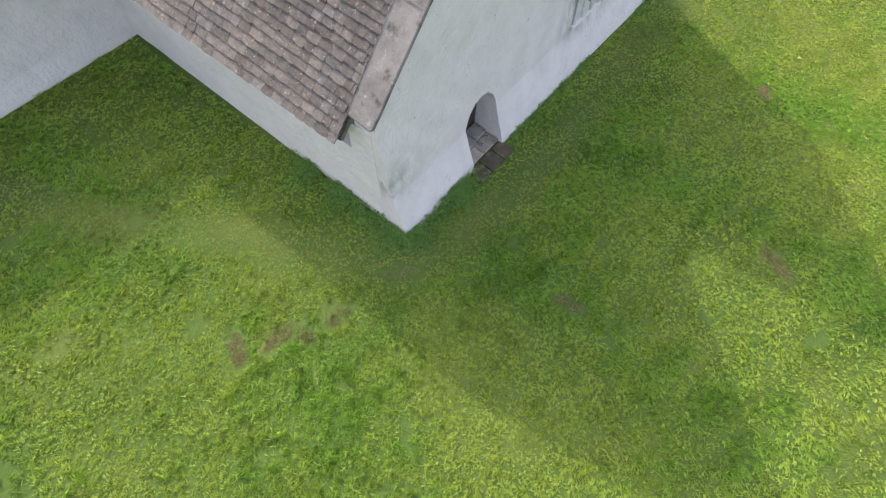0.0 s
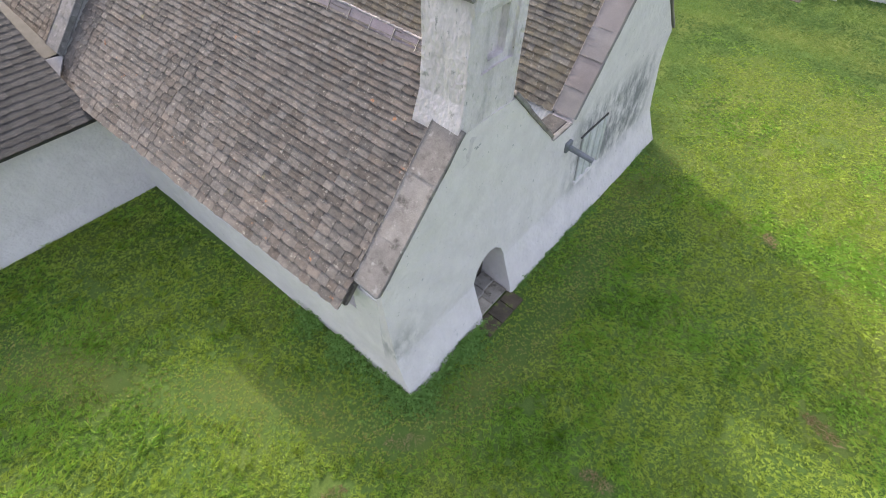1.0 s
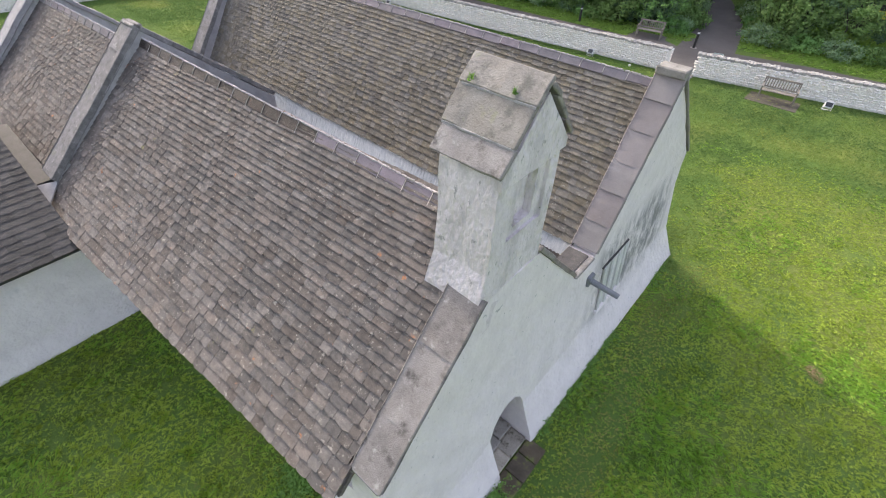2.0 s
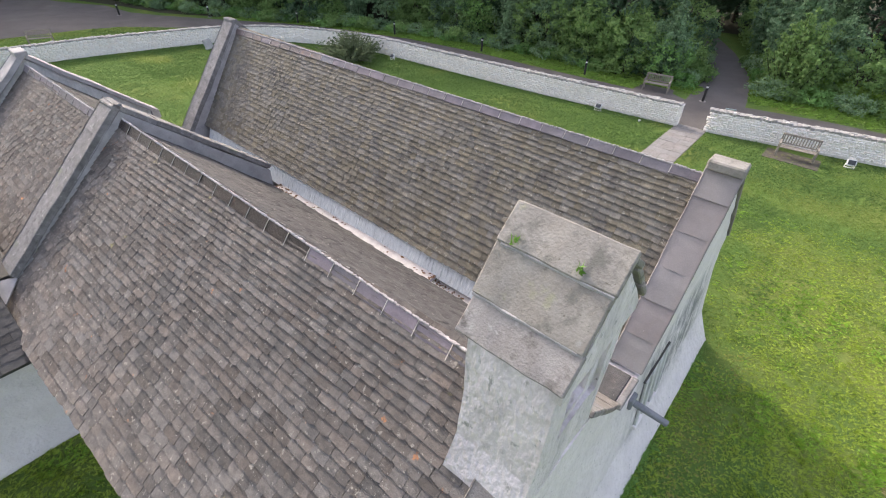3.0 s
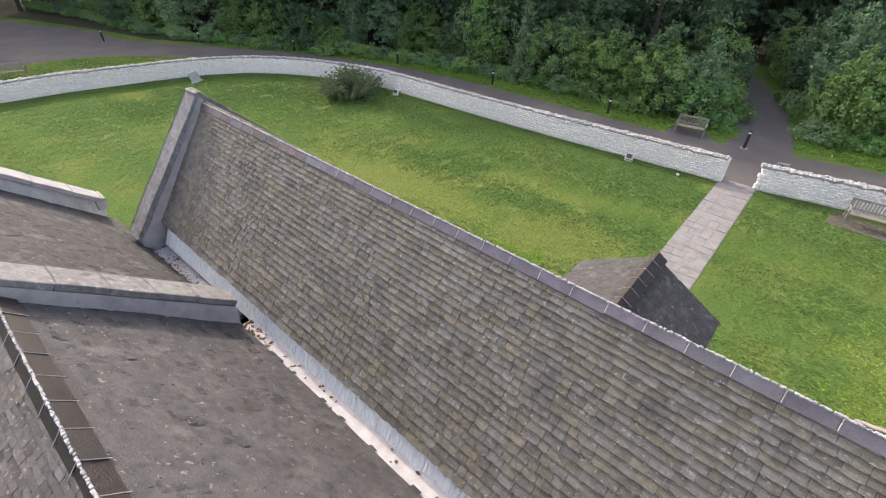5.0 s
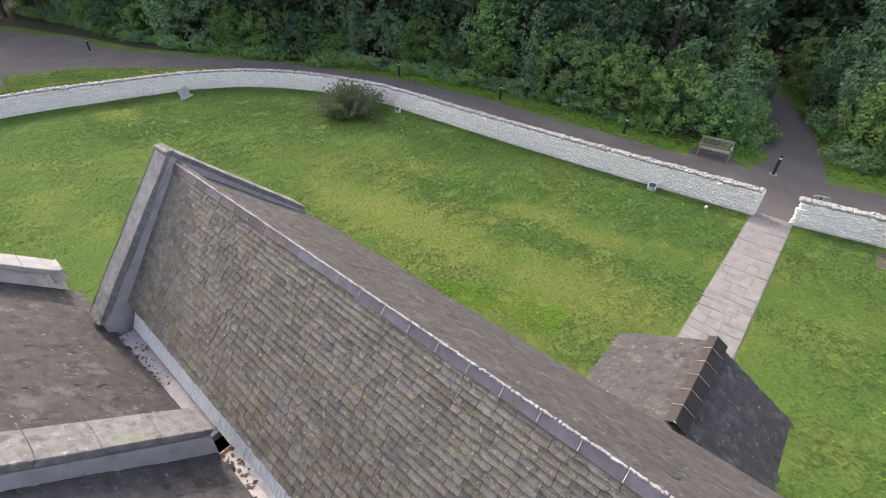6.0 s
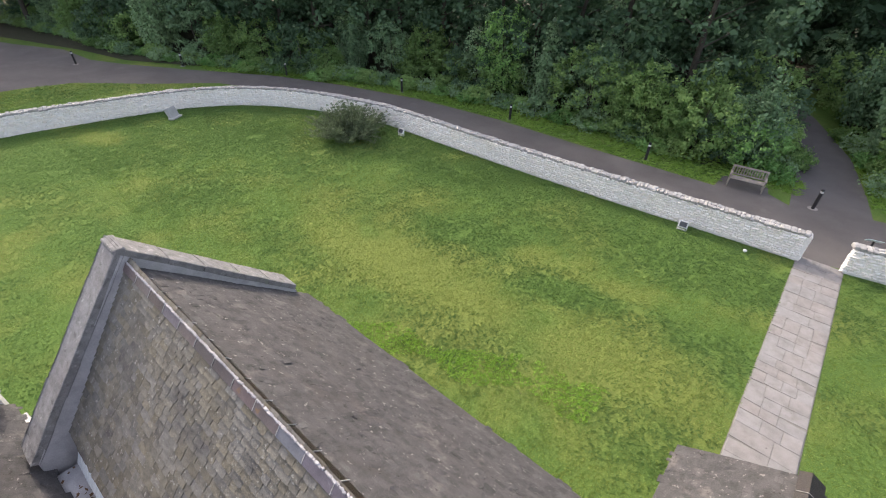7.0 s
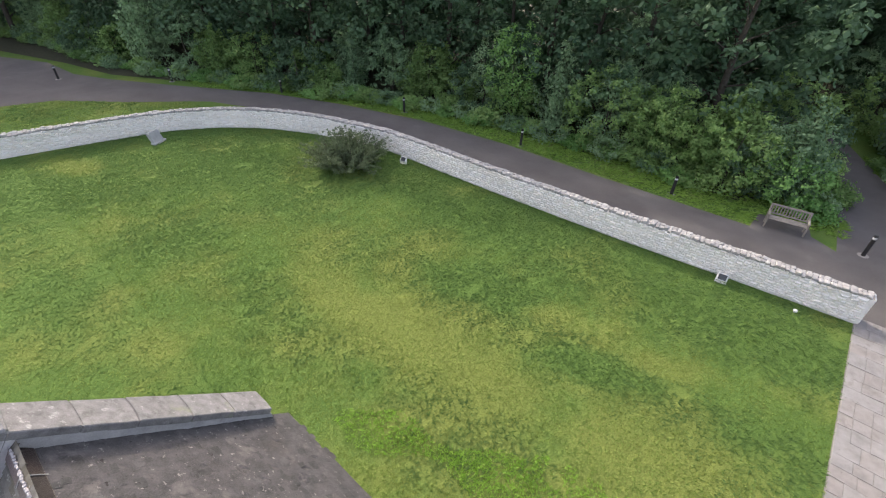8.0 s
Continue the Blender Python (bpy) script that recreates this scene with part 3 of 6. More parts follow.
# ---- roofs ----
def slate_variants(count=14):
    made = []
    for i in range(count):
        r = random.Random(i)
        # unit slate: width 1 along x, length 1 up y, thickness 1 up z; a chipped lower edge
        lo = [(-0.5, r.uniform(0, 0.05)), (-0.17, r.uniform(-0.045, 0.035)), (0.2, r.uniform(-0.045, 0.035)), (0.5, r.uniform(0, 0.05))]
        if r.random() < 0.35:
            lo[0] = (-0.5, 0.11)
        if r.random() < 0.25:
            lo[3] = (0.5, 0.10)
        ring = lo + [(0.5, 1.0), (-0.5, 1.0)]
        top = [(x * (0.99 if y < 0.5 else 1), y, r.uniform(0.97, 1.03) if y < 0.5 else 0.9) for x, y in ring]
        verts = [(x, y + (0.07 if y < 0.5 else 0), 0.0) for x, y in ring] + top
        k = len(ring)
        faces = [tuple(range(k, 2 * k))] + [(j, (j + 1) % k, k + (j + 1) % k, k + j) for j in range(4)] + [(5, 0, k, k + 5)]
        made.append((verts, faces))
    return made


SLATES = slate_variants()


def slate_roof(parent, corners, mat, exposure=(0.24, 0.15), width=(0.19, 0.36), singles=0, near=(0, 0), seed=0, thick=0.024, sag=0.02, mat_joined=None, name="slate", share=1.0):
    """Courses of stone slates over a slope. corners: eave start, eave end, ridge start, ridge end. Slates nearest to the spot
    near, in x and y, are objects of their own; the rest are joined."""
    r = random.Random(seed)
    e0, e1, r0, r1 = (Vector(c) for c in corners)
    length, rise = (e1 - e0).length, ((r0 + r1) / 2 - (e0 + e1) / 2).length
    rows, v = [], -0.06
    while v < rise - 0.02:
        step = exposure[0] + (exposure[1] - exposure[0]) * max(v, 0) / rise
        rows.append((v, step))
        v += step
    spots = []
    for v, step in rows:
        u = -r.uniform(0, 0.2)
        while u < length:
            w = r.uniform(*width) * (0.7 + 0.45 * step / exposure[0])
            a, b = max(u, 0.0), min(u + w, length)
            if b - a > 0.05 and (share == 1.0 or r.random() < share):
                spots.append((a, b, v, step))
            u += w
    placed = []
    for a, b, v, step in spots:
        f, g = (a + b) / 2 / length, v / rise
        eave, ridge = e0.lerp(e1, f), r0.lerp(r1, f)
        up = (ridge - eave).normalized()
        along = (e1 - e0).lerp(r1 - r0, min(max(g, 0), 1)).normalized()
        out = along.cross(up)
        if out.z < 0:
            out = -out
        at = eave + up * (v + 0.014 * noise.noise(Vector((a * 0.9, v * 3.0, seed * 1.7))) + r.gauss(0, 0.0035))
        at += out * (noise.noise(at * 0.7 + Vector((seed * 3.7, 0, 0))) * sag + r.uniform(-0.0007, 0.0009) * thick / 0.024)
        lift = math.atan2(thick * 1.0, step) + r.gauss(0, 0.002) * thick / 0.024
        yaw = r.gauss(0, 0.006)
        frame3 = Matrix((along, up, out)).transposed() if along.cross(up).dot(out) > 0 else Matrix((-along, up, out)).transposed()
        m = Matrix.Translation(at + out * thick * 1.2) @ frame3.to_4x4() @ Euler((-lift, 0, yaw)).to_matrix().to_4x4()
        m = m @ Matrix.Diagonal((max(b - a - r.uniform(0.001, 0.005), 0.04), step * 1.25, thick * r.uniform(0.94, 1.07), 1))
        placed.append(((at.x - near[0]) ** 2 + (at.y - near[1]) ** 2, m, r.randrange(len(SLATES))))
    placed.sort(key=lambda p: p[0])
    meshes = [sheet(name, vs, fs, mat) for vs, fs in SLATES] if singles else []
    for _, m, k in placed[:singles]:
        ob = new(name, meshes[k])
        ob.parent = parent
        ob.matrix_parent_inverse = parent.matrix_world.inverted()
        ob.matrix_world = m
    verts, faces = [], []
    for _, m, k in placed[singles:]:
        n = len(verts)
        verts += [tuple(m @ Vector(c)) for c in SLATES[k][0]]
        faces += [tuple(i + n for i in f) for f in SLATES[k][1]]
    joined = part("slating", sheet("slating", verts, faces, mat_joined or mat), None, parent)
    tagged(joined, kind="stuff")


def matted_slope(parent, corners, mat, seed, cell=0.065):
    """An old slope whose slates are clogged with moss and dirt into one pitted skin."""
    e0, e1, r0, r1 = (Vector(c) for c in corners)
    nu, nv = round((e1 - e0).length / cell), round((r0 - e0).length / cell)
    out = (e1 - e0).cross(r0 - e0).normalized()
    out = out if out.z > 0 else -out
    verts = []
    for j in range(nv + 1):
        for i in range(nu + 1):
            c = e0.lerp(e1, i / nu).lerp(r0.lerp(r1, i / nu), j / nv)
            h = noise.noise(c * 0.7 + Vector((seed * 3.7, 0, 0))) * 0.02 + 0.004 + noise.noise(c * 3.1) * 0.004 + noise.noise(c * 9.0) * 0.006
            h += 0.006 * ((j * 0.41) % 1.0) - (0.016 if noise.noise(c * 6.3 + Vector((0, seed, 0))) > 0.48 else 0)
            verts.append(tuple(c + out * h))
    k = nu + 1
    faces = [(j * k + i, j * k + i + 1, (j + 1) * k + i + 1, (j + 1) * k + i) for j in range(nv) for i in range(nu)]
    tagged(part("mossy_skin", sheet("mossy_skin", verts, faces, mat), None, parent), kind="stuff")


def roof_deck(name, corners, label, mat, drop=0.085, thick=0.08):
    """The boards beneath the slates, as one part that carries them."""
    bm = bmesh.new()
    e0, e1, r0, r1 = (Vector(c) for c in corners)
    out = (e1 - e0).cross(r0 - e0).normalized()
    if out.z < 0:
        out = -out
    top = [bm.verts.new(c - out * drop) for c in (e0, e1, r1, r0)]
    low = [bm.verts.new(c - out * (drop + thick)) for c in (e0, e1, r1, r0)]
    bm.faces.new(top), bm.faces.new(low[::-1])
    for i in range(4):
        j = (i + 1) % 4
        bm.faces.new((top[i], low[i], low[j], top[j]))
    return part(name, bm, mat, church, label)


NAVE_N = ((0.99, 0.42, 2.74), (10.08, 0.80, 2.74), (0.99, -2.28, 5.45), (10.10, -2.28, 5.45))
NAVE_S = ((0.99, -4.90, 3.00), (10.10, -4.97, 3.00), (0.99, -2.28, 5.45), (10.10, -2.28, 5.45))
AISLE_N = ((0.99, -5.31, 3.26), (14.26, -5.38, 3.40), (0.99, -7.03, 5.76), (14.26, -7.03, 5.76))
AISLE_S = ((0.90, -9.92, 3.26), (14.26, -9.92, 3.26), (0.99, -7.03, 5.76), (14.26, -7.03, 5.76))
CHAN_N = ((10.60, 0.35, 3.02), (16.10, 0.45, 3.02), (10.60, -2.18, 5.30), (16.10, -2.10, 5.30))
CHAN_S = ((10.60, -5.00, 2.80), (16.10, -4.80, 2.85), (10.60, -2.18, 5.30), (16.10, -2.10, 5.30))
WING_W = ((8.50, 8.45, 2.60), (8.50, 0.70, 2.60), (12.4, 8.45, 4.4), (12.4, 0.70, 4.4))
WING_E = ((15.6, 8.45, 2.60), (15.6, 0.70, 2.60), (12.4, 8.45, 4.4), (12.4, 0.70, 4.4))
PORCH_E = ((6.66, -10.25, 1.88), (6.66, -12.92, 1.88), (4.88, -10.25, 2.90), (4.88, -12.92, 2.90))
PORCH_W = ((3.10, -10.25, 1.88), (3.10, -12.92, 1.88), (4.88, -10.25, 2.90), (4.88, -12.92, 2.90))
ROOFS = (
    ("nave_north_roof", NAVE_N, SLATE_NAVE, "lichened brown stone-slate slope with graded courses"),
    ("nave_south_roof", NAVE_S, SLATE_SOUTH, "dull brown stone-slate slope draining to the valley"),
    ("aisle_north_roof", AISLE_N, SLATE_AISLE, "grey-brown stone-slate slope with dark damp patches"),
    ("aisle_south_roof", AISLE_S, SLATE_SOUTH, "dull brown stone-slate slope"),
    ("chancel_north_roof", CHAN_N, SLATE_NAVE, "grey-brown stone-slate chancel slope"),
    ("chancel_south_roof", CHAN_S, SLATE_SOUTH, "dull brown stone-slate chancel slope"),
    ("wing_west_roof", WING_W, SLATE_DARK, "dark slate slope of the north wing"),
    ("wing_east_roof", WING_E, SLATE_DARK, "dark slate slope of the north wing"),
    ("porch_east_roof", PORCH_E, SLATE_SOUTH, "stone-slate slope of the porch"),
    ("porch_west_roof", PORCH_W, SLATE_SOUTH, "mottled brown stone-slate slope of the porch"),
)
decks = {name: roof_deck(name, corners, label, mat) for name, corners, mat, label in ROOFS}


# ---- copings: stones laid on the gables ----
def coping(parent, foot, apex, x0, x1, mat, stones, thick=0.10, over=0.0, name="coping_stone", seed=0):
    """Stones along a gable's slope, from foot to apex (y, z of the upper surface), lying from x0 to x1."""
    r = random.Random(seed)
    f, a = Vector((0, *foot)), Vector((0, *apex))
    up = (a - f).normalized()
    out = Vector((1, 0, 0)).cross(up)
    out = out if out.z > 0 else -out
    cuts = [i / stones + (r.uniform(-0.12, 0.12) / stones if 0 < i < stones else 0) for i in range(stones + 1)]
    total = (a - f).length
    for s, e in zip(cuts, cuts[1:]):
        bm = bmesh.new()
        made = box(bm, (-0.5, -0.5, -0.5), (0.5, 0.5, 0.5))
        lo, hi = s * total + 0.002, e * total - 0.002
        jig = r.uniform(-0.006, 0.010)
        bmesh.ops.subdivide_edges(bm, edges=bm.edges[:], cuts=2, use_grid_fill=True)
        for v in bm.verts:
            u, w, h = (v.co[i] + 0.5 for i in range(3))
            v.co = Vector((x0 + (x1 - x0) * u, 0, 0)) + f + up * (lo + (hi - lo) * w) + out * (-thick * (1 - h) + jig)
            v.co += noise.noise_vector(v.co * 2.3) * 0.012
        bmesh.ops.bevel(bm, geom=[e for e in bm.edges if e.calc_face_angle(0) > 0.9], offset=0.012, segments=1, affect="EDGES")
        part(name, bm, mat, parent)


def ridge_run(name, parent, p, q, mat, mat_far, label, tile=0.46, spread=(0.10, 0.095), clips=True, far=-1, seed=0, joints=False, sides=(-1, 1), mossy=99.0):
    """Angled ridge tiles along a ridge from p to q, with pale mortar along the crest and across the joints."""
    r = random.Random(seed)
    p, q = Vector(p), Vector(q)
    along = (q - p).normalized()
    side = Vector((0, 0, 1)).cross(along).normalized()
    count = max(1, round((q - p).length / tile))
    step = (q - p).length / count
    w, d = spread
    for i in range(count):
        bm = bmesh.new()
        lift = r.uniform(-0.006, 0.008)
        ring = [(-w * 1.6, -d * 1.6), (0, 0.035), (w, -d), (w - 0.012, -d - 0.02), (0, 0.01), (-w * 1.6 + 0.012, -d * 1.6 - 0.02)]
        ends = []
        for s in (0.012, step - 0.006):
            ends.append([bm.verts.new(p + along * (i * step + s) + side * a + Vector((0, 0, b + lift + noise.noise(p + along * (i * step) * 1.7) * 0.015))) for a, b in ring])
        k = len(ring)
        bm.faces.new(ends[0]), bm.faces.new(ends[1][::-1])
        for j in range(k):
            face = bm.faces.new((ends[0][j], ends[1][j], ends[1][(j + 1) % k], ends[0][(j + 1) % k]))
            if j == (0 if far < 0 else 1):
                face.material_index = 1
        me = mesh_of(name, bm)
        face_mat = mat if mat is not RIDGE else r.choice((RIDGE, RIDGE, RIDGE_BROWN, RIDGE_BROWN, RIDGE_BROWN, RIDGE_BLUE) if p.y < -5 and i * step > 8.5 else (RIDGE,))
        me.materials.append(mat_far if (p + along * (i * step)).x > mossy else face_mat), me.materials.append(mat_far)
        part(name, me, None, parent)
    for i in range(1, count):
        bm = bmesh.new()
        c = p + along * (i * step)
        for s in (-1, 1):
            wire = clips and s in sides
            k = 1.6 if s < 0 else 1.0
            a, b = c + side * s * (w * k + (0.02 if wire else 0.0)) + Vector((0, 0, -d * k - (0.005 if wire else -0.012))), c + Vector((0, 0, 0.045))
            tube(bm, a, b, 0.005, 0.005, 5)
        part("joint_clip", bm, MORTAR, parent)
    bm = bmesh.new()
    t = 0.0
    while t < (q - p).length:
        c = p + along * t + Vector((0, 0, 0.036))
        box(bm, (-r.uniform(0.012, 0.026), -r.uniform(0.008, 0.020), -0.012), (r.uniform(0.012, 0.026), r.uniform(0.008, 0.020), 0.006 + r.uniform(0, 0.014)), 0.005, Matrix.Translation(c) @ Euler((0, 0, r.uniform(-0.5, 0.5))).to_matrix().to_4x4())
        t += r.uniform(0.024, 0.052) if clips else 9.0
    return tagged(part("crest_mortar", bm, CREST_DULL if p.y < -5 else CREST, parent, label), kind="stuff")


W, NE, CE, AE = (bpy.data.objects[k] for k in ("west_gable_wall", "nave_east_gable", "chancel_east_gable", "aisle_east_gable"))
coping(W, (0.09, 3.12), (-1.66, 5.00), 0.49, 1.00, COPING, 3, 0.05, seed=1)
coping(W, (-4.55, 3.32), (-2.90, 5.00), 0.50, 1.00, COPING, 3, 0.08, seed=2)
coping(W, (-5.26, 3.30), (-6.98, 6.10), 0.50, 0.99, COPING_SMOOTH, 6, 0.10, seed=3)
coping(W, (-9.94, 3.49), (-7.00, 6.10), 0.49, 0.99, COPING_SMOOTH, 7, 0.05, seed=4)
coping(NE, (0.42, 3.30), (-2.26, 5.80), 10.08, 10.66, COPING_GREY, 5, 0.11, seed=5)
coping(NE, (-5.06, 3.55), (-2.30, 5.80), 10.08, 10.66, COPING_GREY, 5, 0.11, seed=6)
coping(CE, (0.50, 3.30), (-2.10, 5.66), 16.02, 16.60, CEMENT_PALE, 5, 0.11, seed=7)
coping(CE, (-4.72, 3.54), (-2.14, 5.66), 16.02, 16.60, CEMENT_PALE, 5, 0.11, seed=8)
coping(AE, (-4.72, 3.16), (-7.00, 6.10), 14.20, 14.72, COPING_GREY, 6, 0.11, seed=9)
coping(AE, (-9.66, 3.70), (-7.04, 6.10), 14.20, 14.72, COPING_GREY, 5, 0.11, seed=10)
for at, size, mat, parent in (
    ((0.74, -6.99, 6.08), (0.25, 0.16, 0.07), CAPSTONE, W), ((10.37, -2.28, 5.745), (0.285, 0.10, 0.05), COPING_GREY, NE),
    ((16.31, -2.12, 5.64), (0.29, 0.14, 0.06), CEMENT_PALE, CE), ((14.46, -7.02, 6.04), (0.255, 0.09, 0.05), COPING_GREY, AE),
    # The SLATE_SOUTH block stands in for slates that cover the valley ledge.
    ((0.745, 0.05, 3.085), (0.245, 0.065, 0.04), COPING_SMOOTH, W), ((0.53, -4.88, 3.205), (0.055, 0.36, 0.02), COPING_GREY, W), ((0.80, -4.88, 3.20), (0.21, 0.35, 0.022), SLATE_SOUTH, W), ((16.31, -4.66, 3.40), (0.27, 0.12, 0.14), CEMENT_PALE, CE),
):
    bm = bmesh.new()
    box(bm, [at[i] - size[i] for i in range(3)], [at[i] + size[i] for i in range(3)], 0.02)
    uneven(bm, 0.012, 3)
    part("kneeler_stone", bm, mat, parent)

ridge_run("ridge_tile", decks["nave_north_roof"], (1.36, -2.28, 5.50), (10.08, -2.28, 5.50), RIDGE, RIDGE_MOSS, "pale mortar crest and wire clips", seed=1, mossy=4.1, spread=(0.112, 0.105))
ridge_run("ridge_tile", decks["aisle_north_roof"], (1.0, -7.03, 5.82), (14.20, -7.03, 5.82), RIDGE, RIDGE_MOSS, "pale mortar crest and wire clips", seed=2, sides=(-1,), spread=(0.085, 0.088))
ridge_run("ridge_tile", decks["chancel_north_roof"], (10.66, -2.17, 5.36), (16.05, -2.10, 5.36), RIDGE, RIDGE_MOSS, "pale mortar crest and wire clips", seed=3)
ridge_run("ridge_tile", decks["porch_east_roof"], (4.88, -10.3, 3.0), (4.88, -12.94, 3.0), RIDGE_MOSS, RIDGE_MOSS, "pale joints between dark tiles", tile=0.42, seed=4, spread=(0.15, 0.07), clips=False)

# ---- the valley between nave and aisle ----
bm = bmesh.new()
prism(bm, [(-4.80, 2.86), (-5.24, 2.86), (-5.24, 2.945), (-4.80, 2.945)], "x", 4.6, 10.1)
cut(bm, xs=np.arange(5.0, 10, 0.4), ys=(-5.1, -4.95))
uneven(bm, 0.012, 2, False)
part("valley_gutter", bm, GUTTER, church, "bleached valley gutter with rusty leaf litter")
bm = bmesh.new()
prism(bm, [(-4.80, 2.80), (-5.26, 2.80), (-5.26, 2.83), (-5.0, 2.84), (-4.99, 2.95), (-4.80, 2.95)], "x", 1.95, 4.6)
cut(bm, xs=np.arange(1.4, 4.6, 0.4))
uneven(bm, 0.01, 2, False)
part("valley_gutter", bm, GUTTER, church, "pale gutter edge beside a deep damp channel")
rl = random.Random(9)
bm = bmesh.new()
for _ in range(150):
    x = rl.choice((rl.uniform(1.1, 10.0), rl.gauss(9.9, 0.3), rl.gauss(4.5, 0.3)))
    c, t = Vector((min(max(x, 1.1), 10.05), rl.uniform(-5.16, -4.93), 2.955 if x > 4.6 else 2.85)), rl.uniform(0, 6.28)
    a, d = Vector((math.cos(t), math.sin(t), 0.15)) * rl.uniform(0.02, 0.06), Vector((-math.sin(t), math.cos(t), rl.uniform(-0.2, 0.3))) * rl.uniform(0.012, 0.035)
    bm.faces.new([bm.verts.new(q) for q in (c - a, c - d, c + a, c + d)])
tagged(part("leaf_litter", bm, LITTER, church, "rusty dead leaves in the gutter"), kind="stuff")
bm = bmesh.new()
prism(bm, [(-4.8, 2.62), (-5.24, 2.62), (-5.24, 2.76), (-4.8, 2.76)], "x", 10.6, 14.1)
part("valley_gutter", bm, CEMENT, church, "grey cement valley gutter beside the chancel")
bm = bmesh.new()
edge = [(10.66 + 1.5 * i / 11, -4.62 - 0.12 * noise.noise(Vector((i * 0.9, 3, 0)))) for i in range(12)] + [(12.2 - 1.5 * i / 5, -5.2) for i in range(6)]
prism(bm, edge, "z", 2.762, 2.775)
part("lime_skim", bm, GUTTER, church, "white lime skim in the chancel gutter")
rl = random.Random(19)
bm = bmesh.new()
for _ in range(110):
    c = Vector((min(rl.gauss(12.9, 0.5), 14.0), rl.uniform(-5.15, -4.6), 2.79 + abs(rl.gauss(0, 0.03))))
    t = rl.uniform(0, 6.28)
    a, d = Vector((math.cos(t), math.sin(t), 0.3)) * rl.uniform(0.015, 0.045), Vector((-math.sin(t), math.cos(t), rl.uniform(-0.2, 0.4))) * rl.uniform(0.01, 0.03)
    bm.faces.new([bm.verts.new(q) for q in (c - a, c - d, c + a, c + d)])
tagged(part("leaf_litter", bm, LITTER, church, "brown moss and dead leaves in the gutter"), kind="stuff")
bm = bmesh.new()
prism(bm, [(-4.46, 2.86), (-4.58, 2.84), (-4.60, 2.90), (-4.47, 2.93)], "x", 14.5, 16.0)
cut(bm, xs=np.arange(14.6, 16, 0.1))
uneven(bm, 0.03, 5)
part("moss_strip", bm, LEAF_WEED, church, "yellow-green moss along the gutter edge")
# Added filler block, hiding the open valley end behind the gable.
bm = bmesh.new()
prism(bm, [(-4.80, 2.70), (-5.46, 2.70), (-5.40, 3.16), (-5.16, 2.90), (-4.80, 2.90)], "x", 1.0, 1.95)
part("valley_head", bm, SLATE_SOUTH, church, "dark slate-coloured block added to fill the valley end behind the gable")
for k in range(26):
    bm = bmesh.new()
    x = 1.0 + k * 0.5
    prism(bm, [(-5.20, 2.88), (-5.46, 3.46), (-5.44, 3.475), (-5.18, 2.90)], "x", x + 0.006, x + 0.5)
    cut(bm, xs=[x + 0.006 + q * 0.0412 for q in range(1, 12)])
    for v in bm.verts:
        if round((v.co.x - x - 0.006) / 0.0412) % 2:
            v.co += Vector((0, 0.005, 0.003))
    uneven(bm, 0.006, 3, False)
    part("lead_flashing", bm, LEAD, decks["aisle_north_roof"])
# Ragged dark strip laid where the slates meet the lead.
bm = bmesh.new()
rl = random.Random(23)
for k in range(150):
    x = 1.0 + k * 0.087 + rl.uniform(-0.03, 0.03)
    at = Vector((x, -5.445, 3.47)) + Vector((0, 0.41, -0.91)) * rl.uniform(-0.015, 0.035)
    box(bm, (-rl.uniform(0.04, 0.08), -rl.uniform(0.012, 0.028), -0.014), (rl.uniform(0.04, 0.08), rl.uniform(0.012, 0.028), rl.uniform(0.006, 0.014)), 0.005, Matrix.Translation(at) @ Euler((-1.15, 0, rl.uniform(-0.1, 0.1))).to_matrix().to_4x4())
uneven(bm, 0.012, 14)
tagged(part("moss_edge", bm, RIDGE_MOSS, decks["aisle_north_roof"], "ragged dark strip along the upper edge of the lead"), kind="stuff")
bm = bmesh.new()
prism(bm, [(10.45, 3.12), (13.2, 3.45), (13.2, 3.39), (10.45, 3.06)], "y", 0.36, 0.92)
part("lead_apron", bm, APRON, decks["wing_west_roof"], "sloping grey lead apron along the eaves")
bm = bmesh.new()
flap = [(10.10, 0.34, 3.22), (10.46, 0.90, 3.13), (9.62, 0.86, 2.86)]
bm.faces.new([bm.verts.new(p) for p in flap])
bm.faces.new([bm.verts.new((x, y, z - 0.03)) for x, y, z in flap[::-1]])
bmesh.ops.bridge_loops(bm, edges=bm.edges[:])
part("lead_flap", bm, CEMENT, decks["wing_west_roof"], "pale lead flap at the end of the apron")
# ---- the bellcote on the nave gable ----
bm = bmesh.new()
prism(bm, [(-2.84, 4.3), (-2.84, 6.52), (-2.28, 7.16), (-1.74, 6.54), (-1.70, 6.3), (-1.70, 5.3), (-1.60, 4.9), (-1.52, 4.3)], "x", 0.545, 1.27)
cut(bm, ys=(-2.7, -2.5, -2.28, -2.1, -1.9), zs=np.arange(4.5, 7.0, 0.2), xs=(0.75, 1.0))
for v in bm.verts:
    if v.co.x > 1.1 and v.co.z < 5.4:
        v.co.x += (5.4 - v.co.z) * 0.12
uneven(bm, 0.022, 2.4)
bellcote = part("bellcote", bm, BELL_WASH, church, "tall limewashed bellcote streaked with grey stains")
cutters = []
for lo, hi, z0, z1, deep in ((-2.66, -1.98, 5.62, 6.36, 0.585), (-2.50, -2.14, 5.72, 6.32, 0.69)):
    bm = bmesh.new()
    prism(bm, [(lo, z0), (lo, z1), (hi, z1), (hi, z0)], "x", 0.2, deep)
    cutters.append(new("cutter", mesh_of("cutter", bm)))
